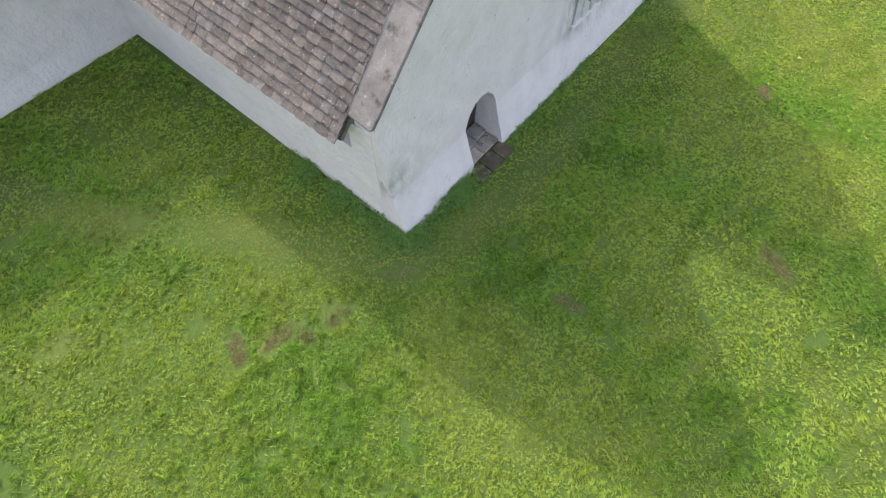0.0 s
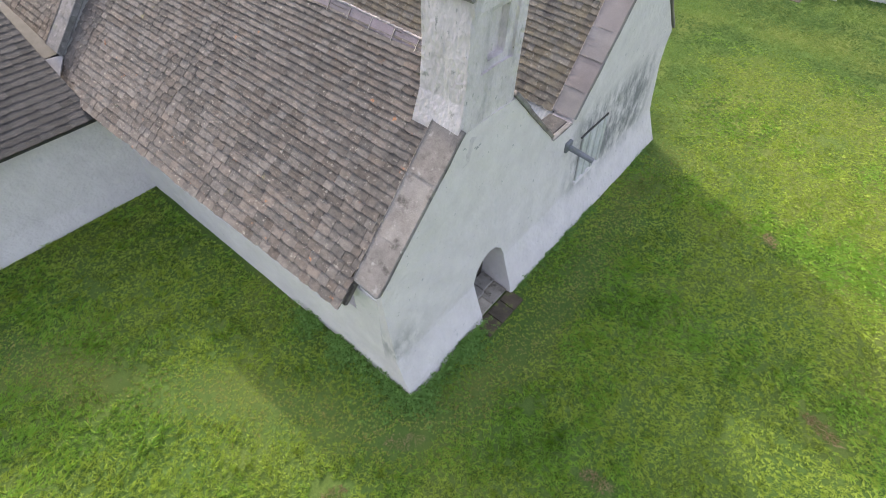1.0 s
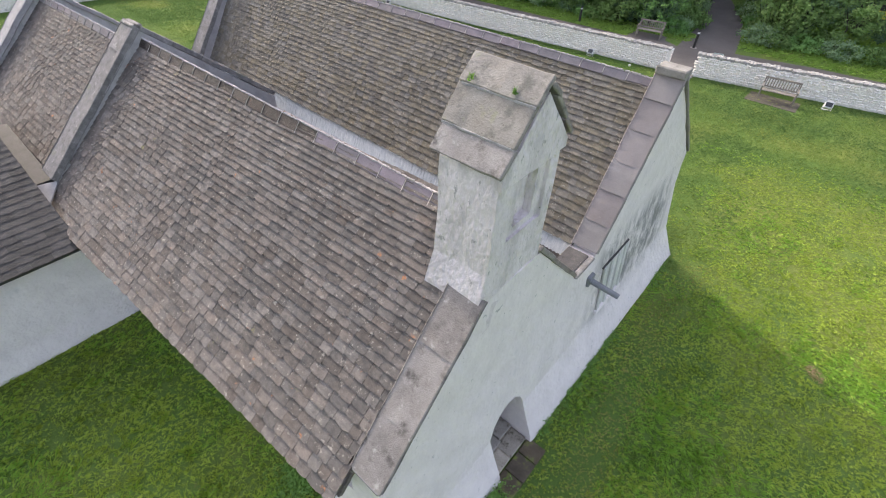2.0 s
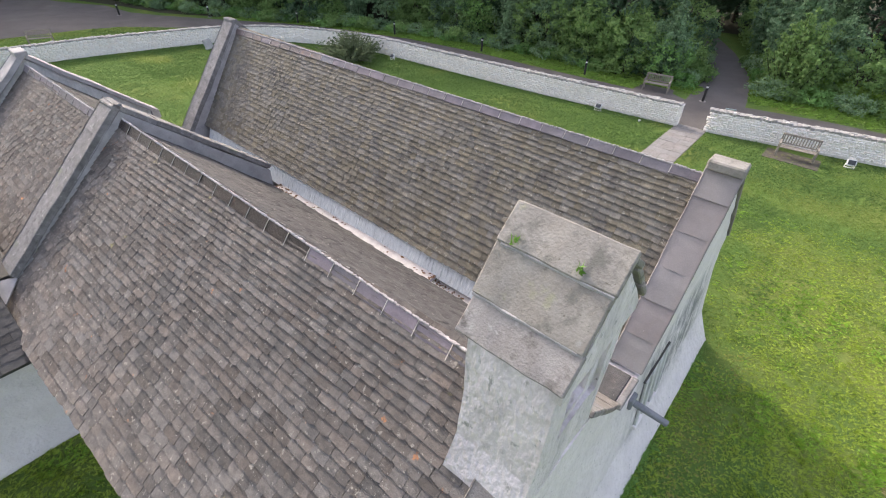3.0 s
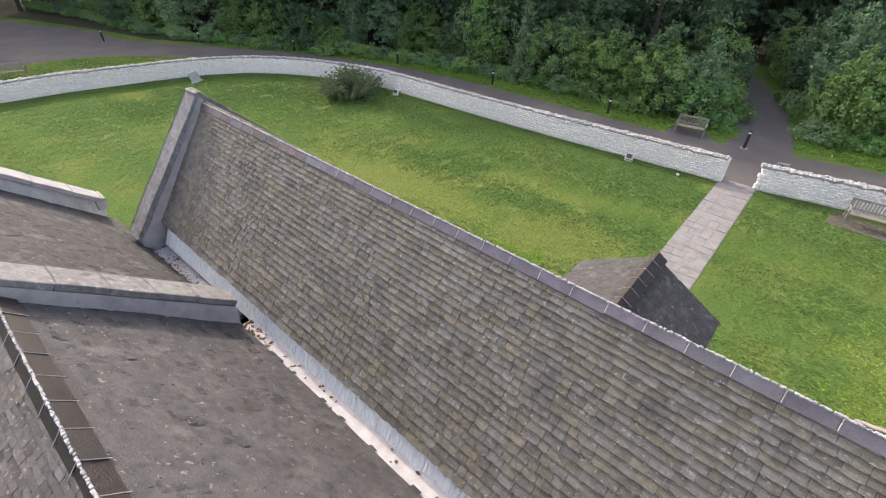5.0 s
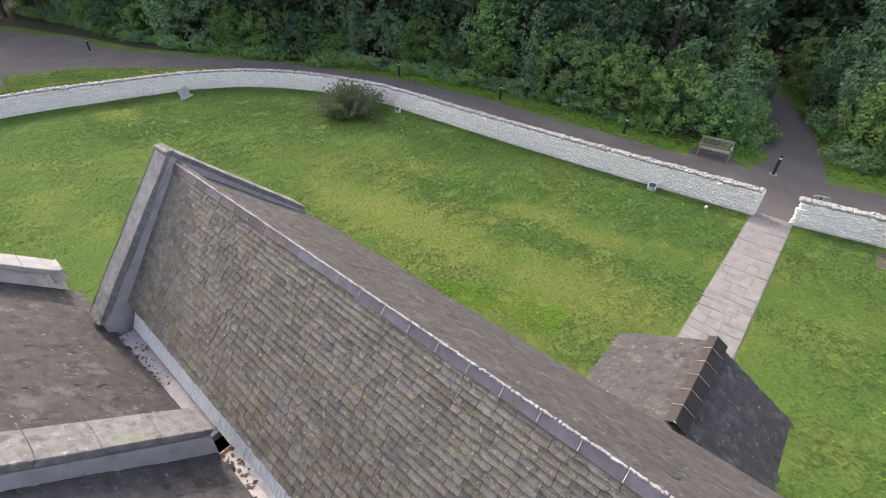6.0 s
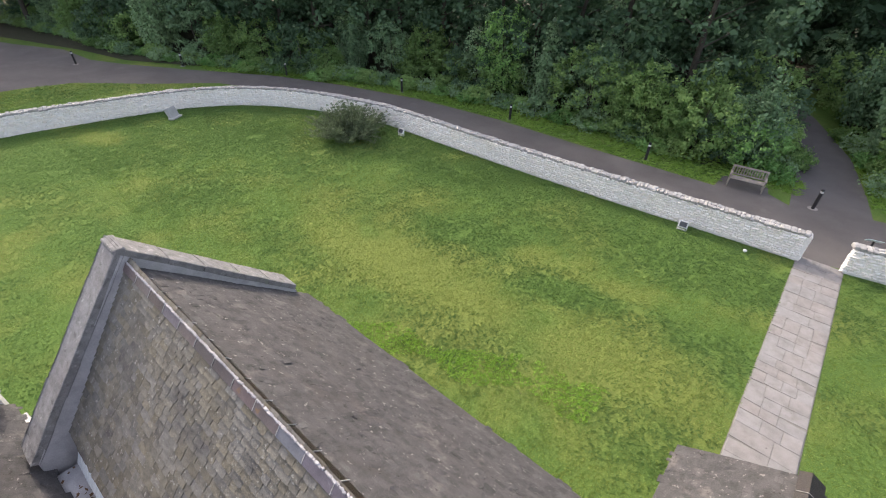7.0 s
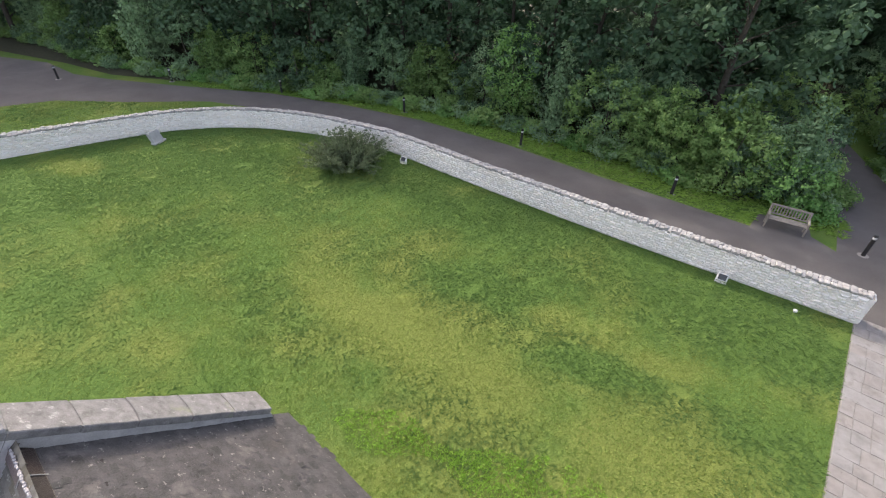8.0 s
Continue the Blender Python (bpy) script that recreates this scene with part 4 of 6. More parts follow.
carved(bellcote, cutters)
bm = bmesh.new()
prism(bm, [(-2.87, 6.44), (-2.87, 6.54), (-2.28, 7.19), (-1.71, 6.56), (-1.71, 6.42)], "x", 0.505, 0.60)
cut(bm, ys=(-2.6, -2.28, -2.0), zs=(6.6, 6.8, 7.0))
uneven(bm, 0.014, 3.0)
part("gable_head", bm, BELL_WASH, bellcote, "cracked limewashed gable head of the bellcote")
for side in (1, -1):
    courses = [(0.655, 6.60, 0.455, 6.815), (0.475, 6.82, 0.19, 7.135), (0.225, 7.125, -0.015 if side > 0 else 0.05, 7.345 if side > 0 else 7.275)]
    for k, (a, za, b, zb) in enumerate(courses):
        bm = bmesh.new()
        f, e = Vector((0, -2.28 + side * a, za)), Vector((0, -2.28 + side * b, zb))
        out = Vector((0, (zb - za) * side, a - b)).normalized()
        ring = [f, e, e - out * 0.055, f - out * 0.055]
        prism(bm, [(v.y, v.z) for v in ring], "x", 0.485 + 0.012 * (k == 1), 1.345 - 0.02 * (k == 0))
        cut(bm, xs=(0.6, 0.75, 0.9, 1.05, 1.2))
        uneven(bm, 0.016, 3.4, False)
        bmesh.ops.bevel(bm, geom=[e2 for e2 in bm.edges if e2.calc_face_angle(0) > 0.9], offset=0.009, segments=1, affect="EDGES")
        part("cap_slab", bm, COPING if k == 0 else CAPSTONE, bellcote, "lichened stone roof slab")
        if k:
            bm = bmesh.new()
            q = random.Random(30 + k + side)
            x = 0.50
            while x < 1.30:
                w = q.uniform(0.03, 0.09)
                h = q.uniform(0.003, 0.010)
                base = f - out * 0.014
                box(bm, (x, base.y - h, base.z - 0.014), (min(x + w, 1.33), base.y + h, base.z + 0.010), 0.003)
                x += w
            uneven(bm, 0.008, 9)
            tagged(part("mortar_line", bm, CEMENT_PALE, bellcote, "pale mortar squeezed out along the joint"), kind="stuff")
rng = np.random.default_rng(77)
for x, y, z in ((0.74, -2.07, 7.17), (1.2, -2.07, 7.17)):
    bm = bmesh.new()
    for i in range(14):
        c, d = Vector((x, y, z)) + Vector(rng.normal(0, 0.015, 3)), Vector((*rng.normal(0, 0.03, 2), 0.03 + 0.03 * rng.random()))
        s = Vector((*rng.normal(0, 0.008, 2), 0))
        bm.faces.new([bm.verts.new(q) for q in (c - s, c + s, c + d)])
    part("plant_tuft", bm, LEAF_WEED, bellcote, "green tuft growing in the joint")
bm = bmesh.new()
splash = [(1.24, -2.32), (1.62, -2.34), (1.98, -2.38), (1.80, -2.52), (1.72, -2.70), (1.50, -2.78), (1.42, -3.0), (1.24, -3.08)]
low, high = ([bm.verts.new((x, y, 5.45 + (y + 2.28) * 0.935 + h)) for x, y in splash] for h in (-0.02, 0.056))
bm.faces.new(high), bm.faces.new(low[::-1])
for k in range(len(splash)):
    bm.faces.new((high[k - 1], high[k], low[k], low[k - 1]))
part("lime_fillet", bm, BELL_WASH, bellcote, "whitewash-splashed fillet behind the bellcote")

# ---- spout on the west wall ----
spout = thing("rainwater_spout", "grey lead rainwater spout sticking out of the white gable wall", "pipe", (0.5, -5.30, 2.62))
bm = bmesh.new()
tube(bm, (0.6, -5.28, 2.64), (-0.12, -5.35, 2.53), 0.065, 0.055, 12)
part("pipe", bm, PEWTER, spout)
bm = bmesh.new()
box(bm, (0.42, -5.40, 2.52), (0.56, -5.17, 2.76), 0.02)
part("collar", bm, PEWTER, spout)

# ---- the south porch ----
wall_part("porch_wall", [(3.35, -0.1), (3.35, 1.85), (4.88, 2.75), (6.4, 1.85), (6.4, -0.1)], "y", -12.78, -12.4, LIMEWASH, "limewashed porch gable", steps=0.5)
carved(bpy.data.objects["porch_wall"], [new("cutter", mesh_of("cutter", (lambda b: (box(b, (4.3, -13.2, -0.3), (5.5, -12.0, 1.75)), b)[1])(bmesh.new())))])
wall_part("porch_side_wall", [(-12.4, -0.1), (-10.25, -0.1), (-10.25, 1.85), (-12.4, 1.85)], "x", 6.1, 6.4, LIMEWASH, "limewashed porch side", steps=0.5)
wall_part("porch_side_wall", [(-12.4, -0.1), (-10.25, -0.1), (-10.25, 1.85), (-12.4, 1.85)], "x", 3.35, 3.65, LIMEWASH, "limewashed porch side", steps=0.5)


# ---- the ground, the road and the paths ----
def flat(name, outline, z, mat, label, category, step=None):
    bm = bmesh.new()
    bm.faces.new([bm.verts.new((x, y, z)) for x, y in outline])
    bmesh.ops.triangulate(bm, faces=bm.faces[:])
    return structure(name, bm, mat, label, category)


bm = bmesh.new()
bmesh.ops.create_grid(bm, x_segments=60, y_segments=60, size=600)
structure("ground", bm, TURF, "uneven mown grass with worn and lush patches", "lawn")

ROAD_NEAR = [(-40, -33.5), (-14, -29.8), (-4, -27.9), (3.6, -26.3), (4.2, -25.75), (5.75, -25.45), (6.4, -26.0), (10, -26.1), (20, -25.9), (27, -25.9), (32, -24.9), (37, -22.8), (41, -21.0), (42.1, -19.9), (44.5, -17.2), (48.0, -14.0), (48.9, -11.3), (49.5, -5), (50, 12)]
ROAD_FAR = [(-40, -36.5), (-14, -32.6), (0, -31.7), (3.9, -30.9), (6.3, -29.6), (7.6, -30.4), (7.75, -31.2), (9.7, -31.0), (9.75, -29.5), (13.3, -29.4), (17, -29.3), (22.4, -29.3), (28.6, -28.6), (34.6, -26.9), (39.9, -24.8), (45.5, -21.3), (50.8, -18.2), (54.0, -16.8), (59, -16.4), (64, -14), (75, -10), (76, 12)]
flat("road", ROAD_NEAR + ROAD_FAR[::-1], 0.008, TARMAC, "worn grey tarmac lane", "road")
flat("woodland_path", [(3.6, -30.6), (6.6, -29.3), (6.9, -33), (7.3, -38), (9.6, -42.5), (14, -50), (11, -51), (7.4, -44.2), (5.0, -38), (4.0, -33.2)], 0.014, TARMAC, "narrow tarmac path into the wood", "path")
flat("woodland_floor", [(10.4, -31.6), (16, -31.6), (22, -31.4), (29, -30.8), (36, -28.2), (42, -25.6), (47, -21.6), (52, -18.7), (58, -17.3), (66, -14.6), (77, -10.6), (78, 30), (140, 30), (140, -60), (60, -110), (-70, -110), (-70, -44), (-14, -42.5), (0, -42.5), (3.5, -43.5), (8, -52), (15, -51.5), (11, -43), (8.8, -38)], 0.02, SOIL, "dark leaf-strewn woodland floor", "ground")

# ---- the flagged path to the porch ----
rnd = random.Random(5)
bm = bmesh.new()
box(bm, (4.22, -25.6, -0.05), (5.72, -12.9, 0.012))
flag_path = structure("pavement", bm, PATH_JOINT, "flagged path of pale grey stones to the porch", "path")
y = -12.95
while y > -25.5:
    d = rnd.uniform(0.38, 0.66)
    splits = rnd.choice(((0.0, 0.3, 0.62, 1.0), (0.0, 0.38, 1.0), (0.0, 0.42, 0.7, 1.0), (0.0, 0.26, 0.5, 0.78, 1.0), (0.0, 0.33, 0.72, 1.0)))
    for a, b in zip(splits, splits[1:]):
        bm = bmesh.new()
        skew = rnd.uniform(-0.06, 0.06)
        box(bm, (4.24 + a * 1.46 + 0.004, y - d + 0.004, 0.0), (4.24 + b * 1.46 - 0.004, y - 0.004, 0.027 + rnd.uniform(-0.004, 0.005)), 0.008, None)
        uneven(bm, 0.014, 2.5)
        for v in bm.verts:
            v.co.y += skew * (v.co.x - 5)
        part("flagstone", bm, FLAG, flag_path)
    y -= d

# ---- the doorstep ----
step = thing("doorstep", "low mossy doorstep of three dark stone slabs in the grass", "doorstep", (-0.12, -2.62, 0))
for a, b in ((-3.22, -2.86), (-2.84, -2.42), (-2.40, -1.98)):
    bm = bmesh.new()
    box(bm, (-0.36, a, -0.03), (0.05, b, 0.04), 0.012)
    uneven(bm, 0.012, 4)
    part("slab", bm, SLAB, step)

# ---- the churchyard wall ----
def stone_variants(count, seed):
    made = []
    for i in range(count):
        r = random.Random(seed + i)
        bm = bmesh.new()
        box(bm, (-0.5, -0.5, -0.5), (0.5, 0.5, 0.5))
        bmesh.ops.bevel(bm, geom=bm.edges[:], offset=0.16, segments=1, affect="EDGES")
        for v in bm.verts:
            v.co += Vector([r.uniform(-0.07, 0.07) for _ in range(3)])
        made.append(mesh_of("stone", bm))
        made[-1].materials.append(WALL_TOP)
    return made


ROUND_STONES = stone_variants(8, 40)
FLAT_FACE = [(-0.5, 0.0, -0.5), (0.5, 0.0, -0.5), (0.5, 0.0, 0.5), (-0.5, 0.0, 0.5), (-0.27, 1.0, -0.22), (0.27, 1.0, -0.22), (0.27, 1.0, 0.22), (-0.27, 1.0, 0.22)]
FLAT_SIDES = [(4, 5, 6, 7), (0, 1, 5, 4), (1, 2, 6, 5), (2, 3, 7, 6), (3, 0, 4, 7)]


def rubble_wall(name, line, height, label, singles, near, seed, thick=0.36):
    """A rubble wall along a line of its inner face (the yard lies to its left going along), with face stones and a rough coping."""
    r = random.Random(seed)
    pts = [Vector((*p, 0)) for p in line]
    path = []
    for a, b in zip(pts, pts[1:]):
        k = max(1, round((b - a).length / 0.5))
        path += [a.lerp(b, i / k) for i in range(k)]
    path.append(pts[-1])
    for _ in range(3):
        path = [path[0]] + [(path[i - 1] + path[i] * 2 + path[i + 1]) / 4 for i in range(1, len(path) - 1)] + [path[-1]]
    def inward(i):
        d = (path[min(i + 1, len(path) - 1)] - path[max(i - 1, 0)]).normalized()
        return Vector((-d.y, d.x, 0)), d
    bm = bmesh.new()
    rings = []
    for i, c in enumerate(path):
        n, _ = inward(i)
        h = height + noise.noise(c * 0.6) * 0.03
        rings.append([bm.verts.new(c + n * o + Vector((0, 0, z * h))) for o, z in ((0.02, -0.03), (0.0, 0.5), (-0.03, 1.0), (-thick + 0.03, 1.0), (-thick, 0.5), (-thick - 0.02, -0.03))])
    for a, b in zip(rings, rings[1:]):
        for j in range(5):
            bm.faces.new((a[j], b[j], b[j + 1], a[j + 1]))
    bm.faces.new(rings[0]), bm.faces.new(rings[-1][::-1])
    wall = structure(name, bm, WALL_WHITE, label, "wall")
    lengths = [0.0]
    for a, b in zip(path, path[1:]):
        lengths.append(lengths[-1] + (b - a).length)
    def at(s):
        i = min(max(int(np.searchsorted(lengths, s)) - 1, 0), len(path) - 2)
        f = (s - lengths[i]) / max(lengths[i + 1] - lengths[i], 1e-6)
        n, d = inward(i)
        n2, d2 = inward(i + 1)
        return path[i].lerp(path[i + 1], f), n.lerp(n2, f).normalized(), d.lerp(d2, f).normalized()
    verts, faces = [], []
    def lump(c, n, d, w, h, deep):
        k = len(verts)
        tilt = r.gauss(0, 0.08)
        for x, y, z in FLAT_FACE:
            j = [r.uniform(-0.06, 0.06) for _ in range(3)]
            verts.append(tuple(c + d * ((x + j[0]) * w + z * tilt * h) + n * (y * deep + j[1] * 0.02 - 0.02) + Vector((0, 0, (z + j[2]) * h + x * tilt * w))))
        faces.extend(tuple(k + i for i in f) for f in FLAT_SIDES)
    z = 0.05
    while z < height - 0.04:
        h = r.uniform(0.075, 0.12)
        s = r.uniform(0, 0.2)
        while s < lengths[-1]:
            w = r.uniform(0.14, 0.34)
            c, n, d = at(min(s + w / 2, lengths[-1]))
            lump(c + n * (0.01 - 0.03 * z / height) + Vector((0, 0, z + h / 2 + r.uniform(-0.012, 0.012))), n, d, w * 0.96, h * 0.98, r.uniform(0.045, 0.11))
            s += w
        z += h
    for end in (0.0, lengths[-1]):
        c, n, d = at(end)
        out = d * (1 if end else -1)
        z = 0.06
        while z < height - 0.05:
            for o in (0.06, 0.18, 0.30):
                lump(c - n * o + Vector((0, 0, z + 0.06)), out, n, 0.13, 0.13, 0.05)
            z += 0.13
    tagged(part("wall_stones", sheet("wall_stones", verts, faces, WALL_WHITE), None, wall), kind="stuff")
    tops, s = [], 0.05
    while s < lengths[-1] - 0.05:
        w = r.uniform(0.11, 0.22)
        c, n, d = at(s + w / 2)
        for o, deep in ((0.10, 0.22), (0.27, 0.21)):
            p = c - n * (o + r.uniform(-0.03, 0.03)) + Vector((0, 0, height + r.uniform(0.03, 0.07)))
            m = Matrix.Translation(p) @ Matrix((d, -n, Vector((0, 0, 1)))).transposed().to_4x4() @ Euler([r.gauss(0, 0.12) for _ in range(3)]).to_matrix().to_4x4()
            m = m @ Matrix.Diagonal((w * r.uniform(0.9, 1.08), deep * r.uniform(0.85, 1.1), r.uniform(0.09, 0.16), 1))
            tops.append(((p.x - near[0]) ** 2 + (p.y - near[1]) ** 2, m, r.randrange(8)))
        s += w
    tops.sort(key=lambda q: q[0])
    for _, m, k in tops[:singles]:
        ob = new("coping_stone", ROUND_STONES[k])
        ob.parent = wall
        ob.matrix_world = m
    verts, faces = [], []
    for _, m, k in tops[singles:]:
        n0 = len(verts)
        verts += [tuple(m @ v.co) for v in ROUND_STONES[k].vertices]
        faces += [tuple(i + n0 for i in p.vertices) for p in ROUND_STONES[k].polygons]
    if verts:
        tagged(part("coping_stones", sheet("coping_stones", verts, faces, WALL_TOP), None, wall), kind="stuff")


# ---- things in the churchyard and along the lane ----
def bench(at, turn, label):
    b = thing("garden_bench", label, "bench", at, "benches", turn)
    m = b.matrix_world.copy()
    def piece(name, lo, hi, tilt=None, label=""):
        bm = bmesh.new()
        box(bm, lo, hi, 0.006)
        if tilt:
            bmesh.ops.rotate(bm, cent=tilt[0], matrix=Matrix.Rotation(tilt[1], 3, "X"), verts=bm.verts)
        bmesh.ops.transform(bm, matrix=m, verts=bm.verts)
        part(name, bm, TEAK, b, label)
    for x in (-0.76, 0.70):
        piece("leg", (x, 0.20, 0.0), (x + 0.06, 0.26, 0.62))
        piece("leg", (x, -0.26, 0.0), (x + 0.06, -0.20, 0.42))
        piece("back_post", (x, -0.26, 0.38), (x + 0.06, -0.20, 0.92), ((0, -0.23, 0.40), radians(10)))
        piece("armrest", (x - 0.01, -0.27, 0.60), (x + 0.07, 0.30, 0.635))
    for k in range(5):
        piece("seat_slat", (-0.74, -0.20 + k * 0.088, 0.41), (0.74, -0.125 + k * 0.088, 0.435))
    piece("top_rail", (-0.74, -0.255, 0.84), (0.74, -0.205, 0.92), ((0, -0.23, 0.40), radians(10)))
    piece("lower_rail", (-0.74, -0.25, 0.47), (0.74, -0.21, 0.53), ((0, -0.23, 0.40), radians(10)))
    for k in range(13):
        x = -0.66 + k * 0.11
        piece("back_slat", (x - 0.022, -0.242, 0.53), (x + 0.022, -0.222, 0.84), ((0, -0.23, 0.40), radians(10)))
    return b


bench((8.62, -30.22, 0.014), 8, "weathered slatted wooden bench beside the lane")
bench((0.30, -25.05, 0.04), 6, "grey slatted wooden bench against the white churchyard wall")
bench((45.6, -7.7, 0.01), 75, "dark wooden bench beside the far lane")
bm = bmesh.new()
box(bm, (-0.75, -25.6, -0.02), (1.45, -24.3, 0.02), 0.008)
uneven(bm, 0.03, 1.5)
structure("pavement_pad", bm, SLAB, "worn stone pad under the bench", "paving")


def bollard(at):
    b = thing("lighting_bollard", "black metal path bollard with a white band below its cap", "bollard", at, "bollards along the lane")
    m = Matrix.Translation(at)
    for name, z0, z1, r0, r1, mat, label in (("post", 0.0, 0.80, 0.075, 0.075, BLACK_METAL, ""), ("lamp_band", 0.80, 0.90, 0.068, 0.068, WHITE_BAND, "white diffuser band"), ("cap", 0.90, 0.985, 0.082, 0.06, BLACK_METAL, "")):
        bm = bmesh.new()
        tube(bm, (0, 0, z0), (0, 0, z1), r0, r1, 14)
        bmesh.ops.transform(bm, matrix=m, verts=bm.verts)
        part(name, bm, mat, b, label)
    bm = bmesh.new()
    tube(bm, (0, 0, -0.02), (0, 0, 0.02), 0.22, 0.20, 14)
    bmesh.ops.transform(bm, matrix=m, verts=bm.verts)
    part("base", bm, FLAG, b, "concrete footing")
    return b


first = bollard((5.80, -30.25, 0.0))
for x, y in ((13.3, -29.95), (21.8, -29.75), (30.4, -28.9), (39.4, -25.5), (47.2, -21.2), (53.2, -15.6)):
    copy_thing(first, pose(x, y, 0))


def floodlight(at, turn, label):
    f = thing("ground_floodlight", label, "floodlight", at, "floodlights on the lawn", turn)
    m = f.matrix_world.copy() @ Matrix.Translation((0, 0, 0.24)) @ Matrix.Rotation(radians(35), 4, "X")
    bm = bmesh.new()
    box(bm, (-0.17, -0.07, -0.14), (0.17, 0.05, 0.14), 0.015)
    bmesh.ops.transform(bm, matrix=m, verts=bm.verts)
    part("housing", bm, WHITE_BAND, f)
    bm = bmesh.new()
    box(bm, (-0.135, 0.05, -0.105), (0.135, 0.056, 0.105))
    bmesh.ops.transform(bm, matrix=m, verts=bm.verts)
    part("glass", bm, GLASS_DARK, f, "dark glass front")
    bm = bmesh.new()
    for x in (-0.18, 0.18):
        box(bm, (x - 0.012, -0.02, 0.0), (x + 0.012, 0.02, 0.26))
    box(bm, (-0.19, -0.06, 0.0), (0.19, 0.06, 0.02))
    bmesh.ops.transform(bm, matrix=f.matrix_world, verts=bm.verts)
    part("bracket", bm, WHITE_BAND, f)


floodlight((24.9, -23.35, 0), 10, "white floodlight low on the grass by the wall")
floodlight((9.65, -24.40, 0), 4, "white floodlight low on the grass by the wall")
floodlight((-1.75, -25.75, 0), 12, "white floodlight low on the grass beyond the bench")

ball = thing("white_stone", "small round white stone lying in the grass", "stone", (7.3, -24.45, 0))
bm = bmesh.new()
bmesh.ops.create_icosphere(bm, subdivisions=2, radius=0.075)
uneven(bm, 0.02, 9, False)
bmesh.ops.translate(bm, vec=(7.3, -24.45, 0.06), verts=bm.verts)
part("stone", bm, WHITE_BAND, ball)

grave = thing("headstone", "plain grey headstone leaning before the white wall", "headstone", (36.4, -15.8, 0), "", -62)
m = grave.matrix_world @ Matrix.Rotation(radians(-24), 4, "X")
bm = bmesh.new()
box(bm, (-0.36, -0.10, -0.05), (0.36, 0.10, 0.66), 0.02)
bmesh.ops.transform(bm, matrix=m, verts=bm.verts)
part("slab", bm, HEADSTONE, grave)
bm = bmesh.new()
box(bm, (-0.42, -0.16, -0.03), (0.42, 0.16, 0.10), 0.02)
bmesh.ops.transform(bm, matrix=grave.matrix_world, verts=bm.verts)
part("plinth", bm, HEADSTONE, grave)

board = thing("information_lectern", "small slanted information panel on a dark post by the gate", "sign", (3.78, -27.1, 0), "", 14)
m = board.matrix_world.copy()
bm = bmesh.new()
tube(bm, (0, 0, 0), (0, 0, 0.80), 0.035, 0.035, 10)
bmesh.ops.transform(bm, matrix=m, verts=bm.verts)
part("post", bm, BLACK_METAL, board)
bm = bmesh.new()
box(bm, (-0.24, -0.17, -0.012), (0.24, 0.17, 0.012), 0.005)
bmesh.ops.transform(bm, matrix=m @ Matrix.Translation((0, 0, 0.83)) @ Matrix.Rotation(radians(35), 4, "X"), verts=bm.verts)
panel = part("panel", bm, SIGN_FACE, board, "pale blue printed panel")
for k in range(4):
    bm = bmesh.new()
    box(bm, (-0.18, -0.10 + k * 0.055, 0.012), (0.16 - 0.05 * (k % 2), -0.075 + k * 0.055, 0.015))
    bmesh.ops.transform(bm, matrix=m @ Matrix.Translation((0, 0, 0.83)) @ Matrix.Rotation(radians(35), 4, "X"), verts=bm.verts)
    part("text_bar", bm, BLACK_METAL, panel)

marker = thing("trail_sign", "yellow and black trail sign on a slim post in the undergrowth", "sign", (-1.9, -41.0, 0), "", 20)
m = marker.matrix_world.copy()
for name, lo, hi, mat in (("post", (-0.03, -0.03, 0), (0.03, 0.03, 1.5), YELLOW), ("board", (-0.28, 0.03, 1.15), (0.28, 0.06, 1.6), YELLOW), ("board", (-0.28, 0.031, 1.6), (0.28, 0.061, 1.95), BLACK_METAL)):
    bm = bmesh.new()
    box(bm, lo, hi, 0.004)
    bmesh.ops.transform(bm, matrix=m, verts=bm.verts)
    part(name, bm, mat, marker)


# ---- plants ----
def fast_mesh(name, verts, faces, mats, index=None):
    me = bpy.data.meshes.new(name)
    n, k = faces.shape
    me.vertices.add(len(verts))
    me.vertices.foreach_set("co", np.ascontiguousarray(verts, np.float32).ravel())
    me.loops.add(n * k)
    me.loops.foreach_set("vertex_index", faces.astype(np.int32).ravel())
    me.polygons.add(n)
    me.polygons.foreach_set("loop_start", np.arange(0, n * k, k, dtype=np.int32))
    me.polygons.foreach_set("loop_total", np.full(n, k, np.int32))
    for m in mats:
        me.materials.append(m)
    if index is not None:
        me.polygons.foreach_set("material_index", index.astype(np.int32))
    me.update(calc_edges=True)
    return me


def unit(a):
    return a / np.maximum(np.linalg.norm(a, axis=-1, keepdims=True), 1e-9)


def leaves_at(rng, centres, spread, per, size, flat=0.55):
    """Rhombic leaves, slightly folded, scattered in clumps round the centres."""
    c = np.repeat(centres, per, 0)
    off = unit(rng.normal(size=c.shape)) * (rng.random((len(c), 1)) ** 0.5) * np.repeat(spread, per)[:, None]
    off[:, 2] *= 0.7
    p = c + off
    normal = unit(unit(off) * 0.7 + np.array([0, 0, flat]) + rng.normal(size=p.shape) * 0.45)
    a = unit(np.cross(normal, rng.normal(size=p.shape)))
    b = np.cross(normal, a)
    s = size * rng.uniform(0.6, 1.25, (len(p), 1))
    v = np.stack([p - a * s * 0.5, p + b * s * 0.33 - normal * s * 0.08, p + a * s * 0.55 - normal * s * 0.12, p - b * s * 0.33 - normal * s * 0.08], 1)
    return v.reshape(-1, 3), np.arange(len(p) * 4).reshape(-1, 4)


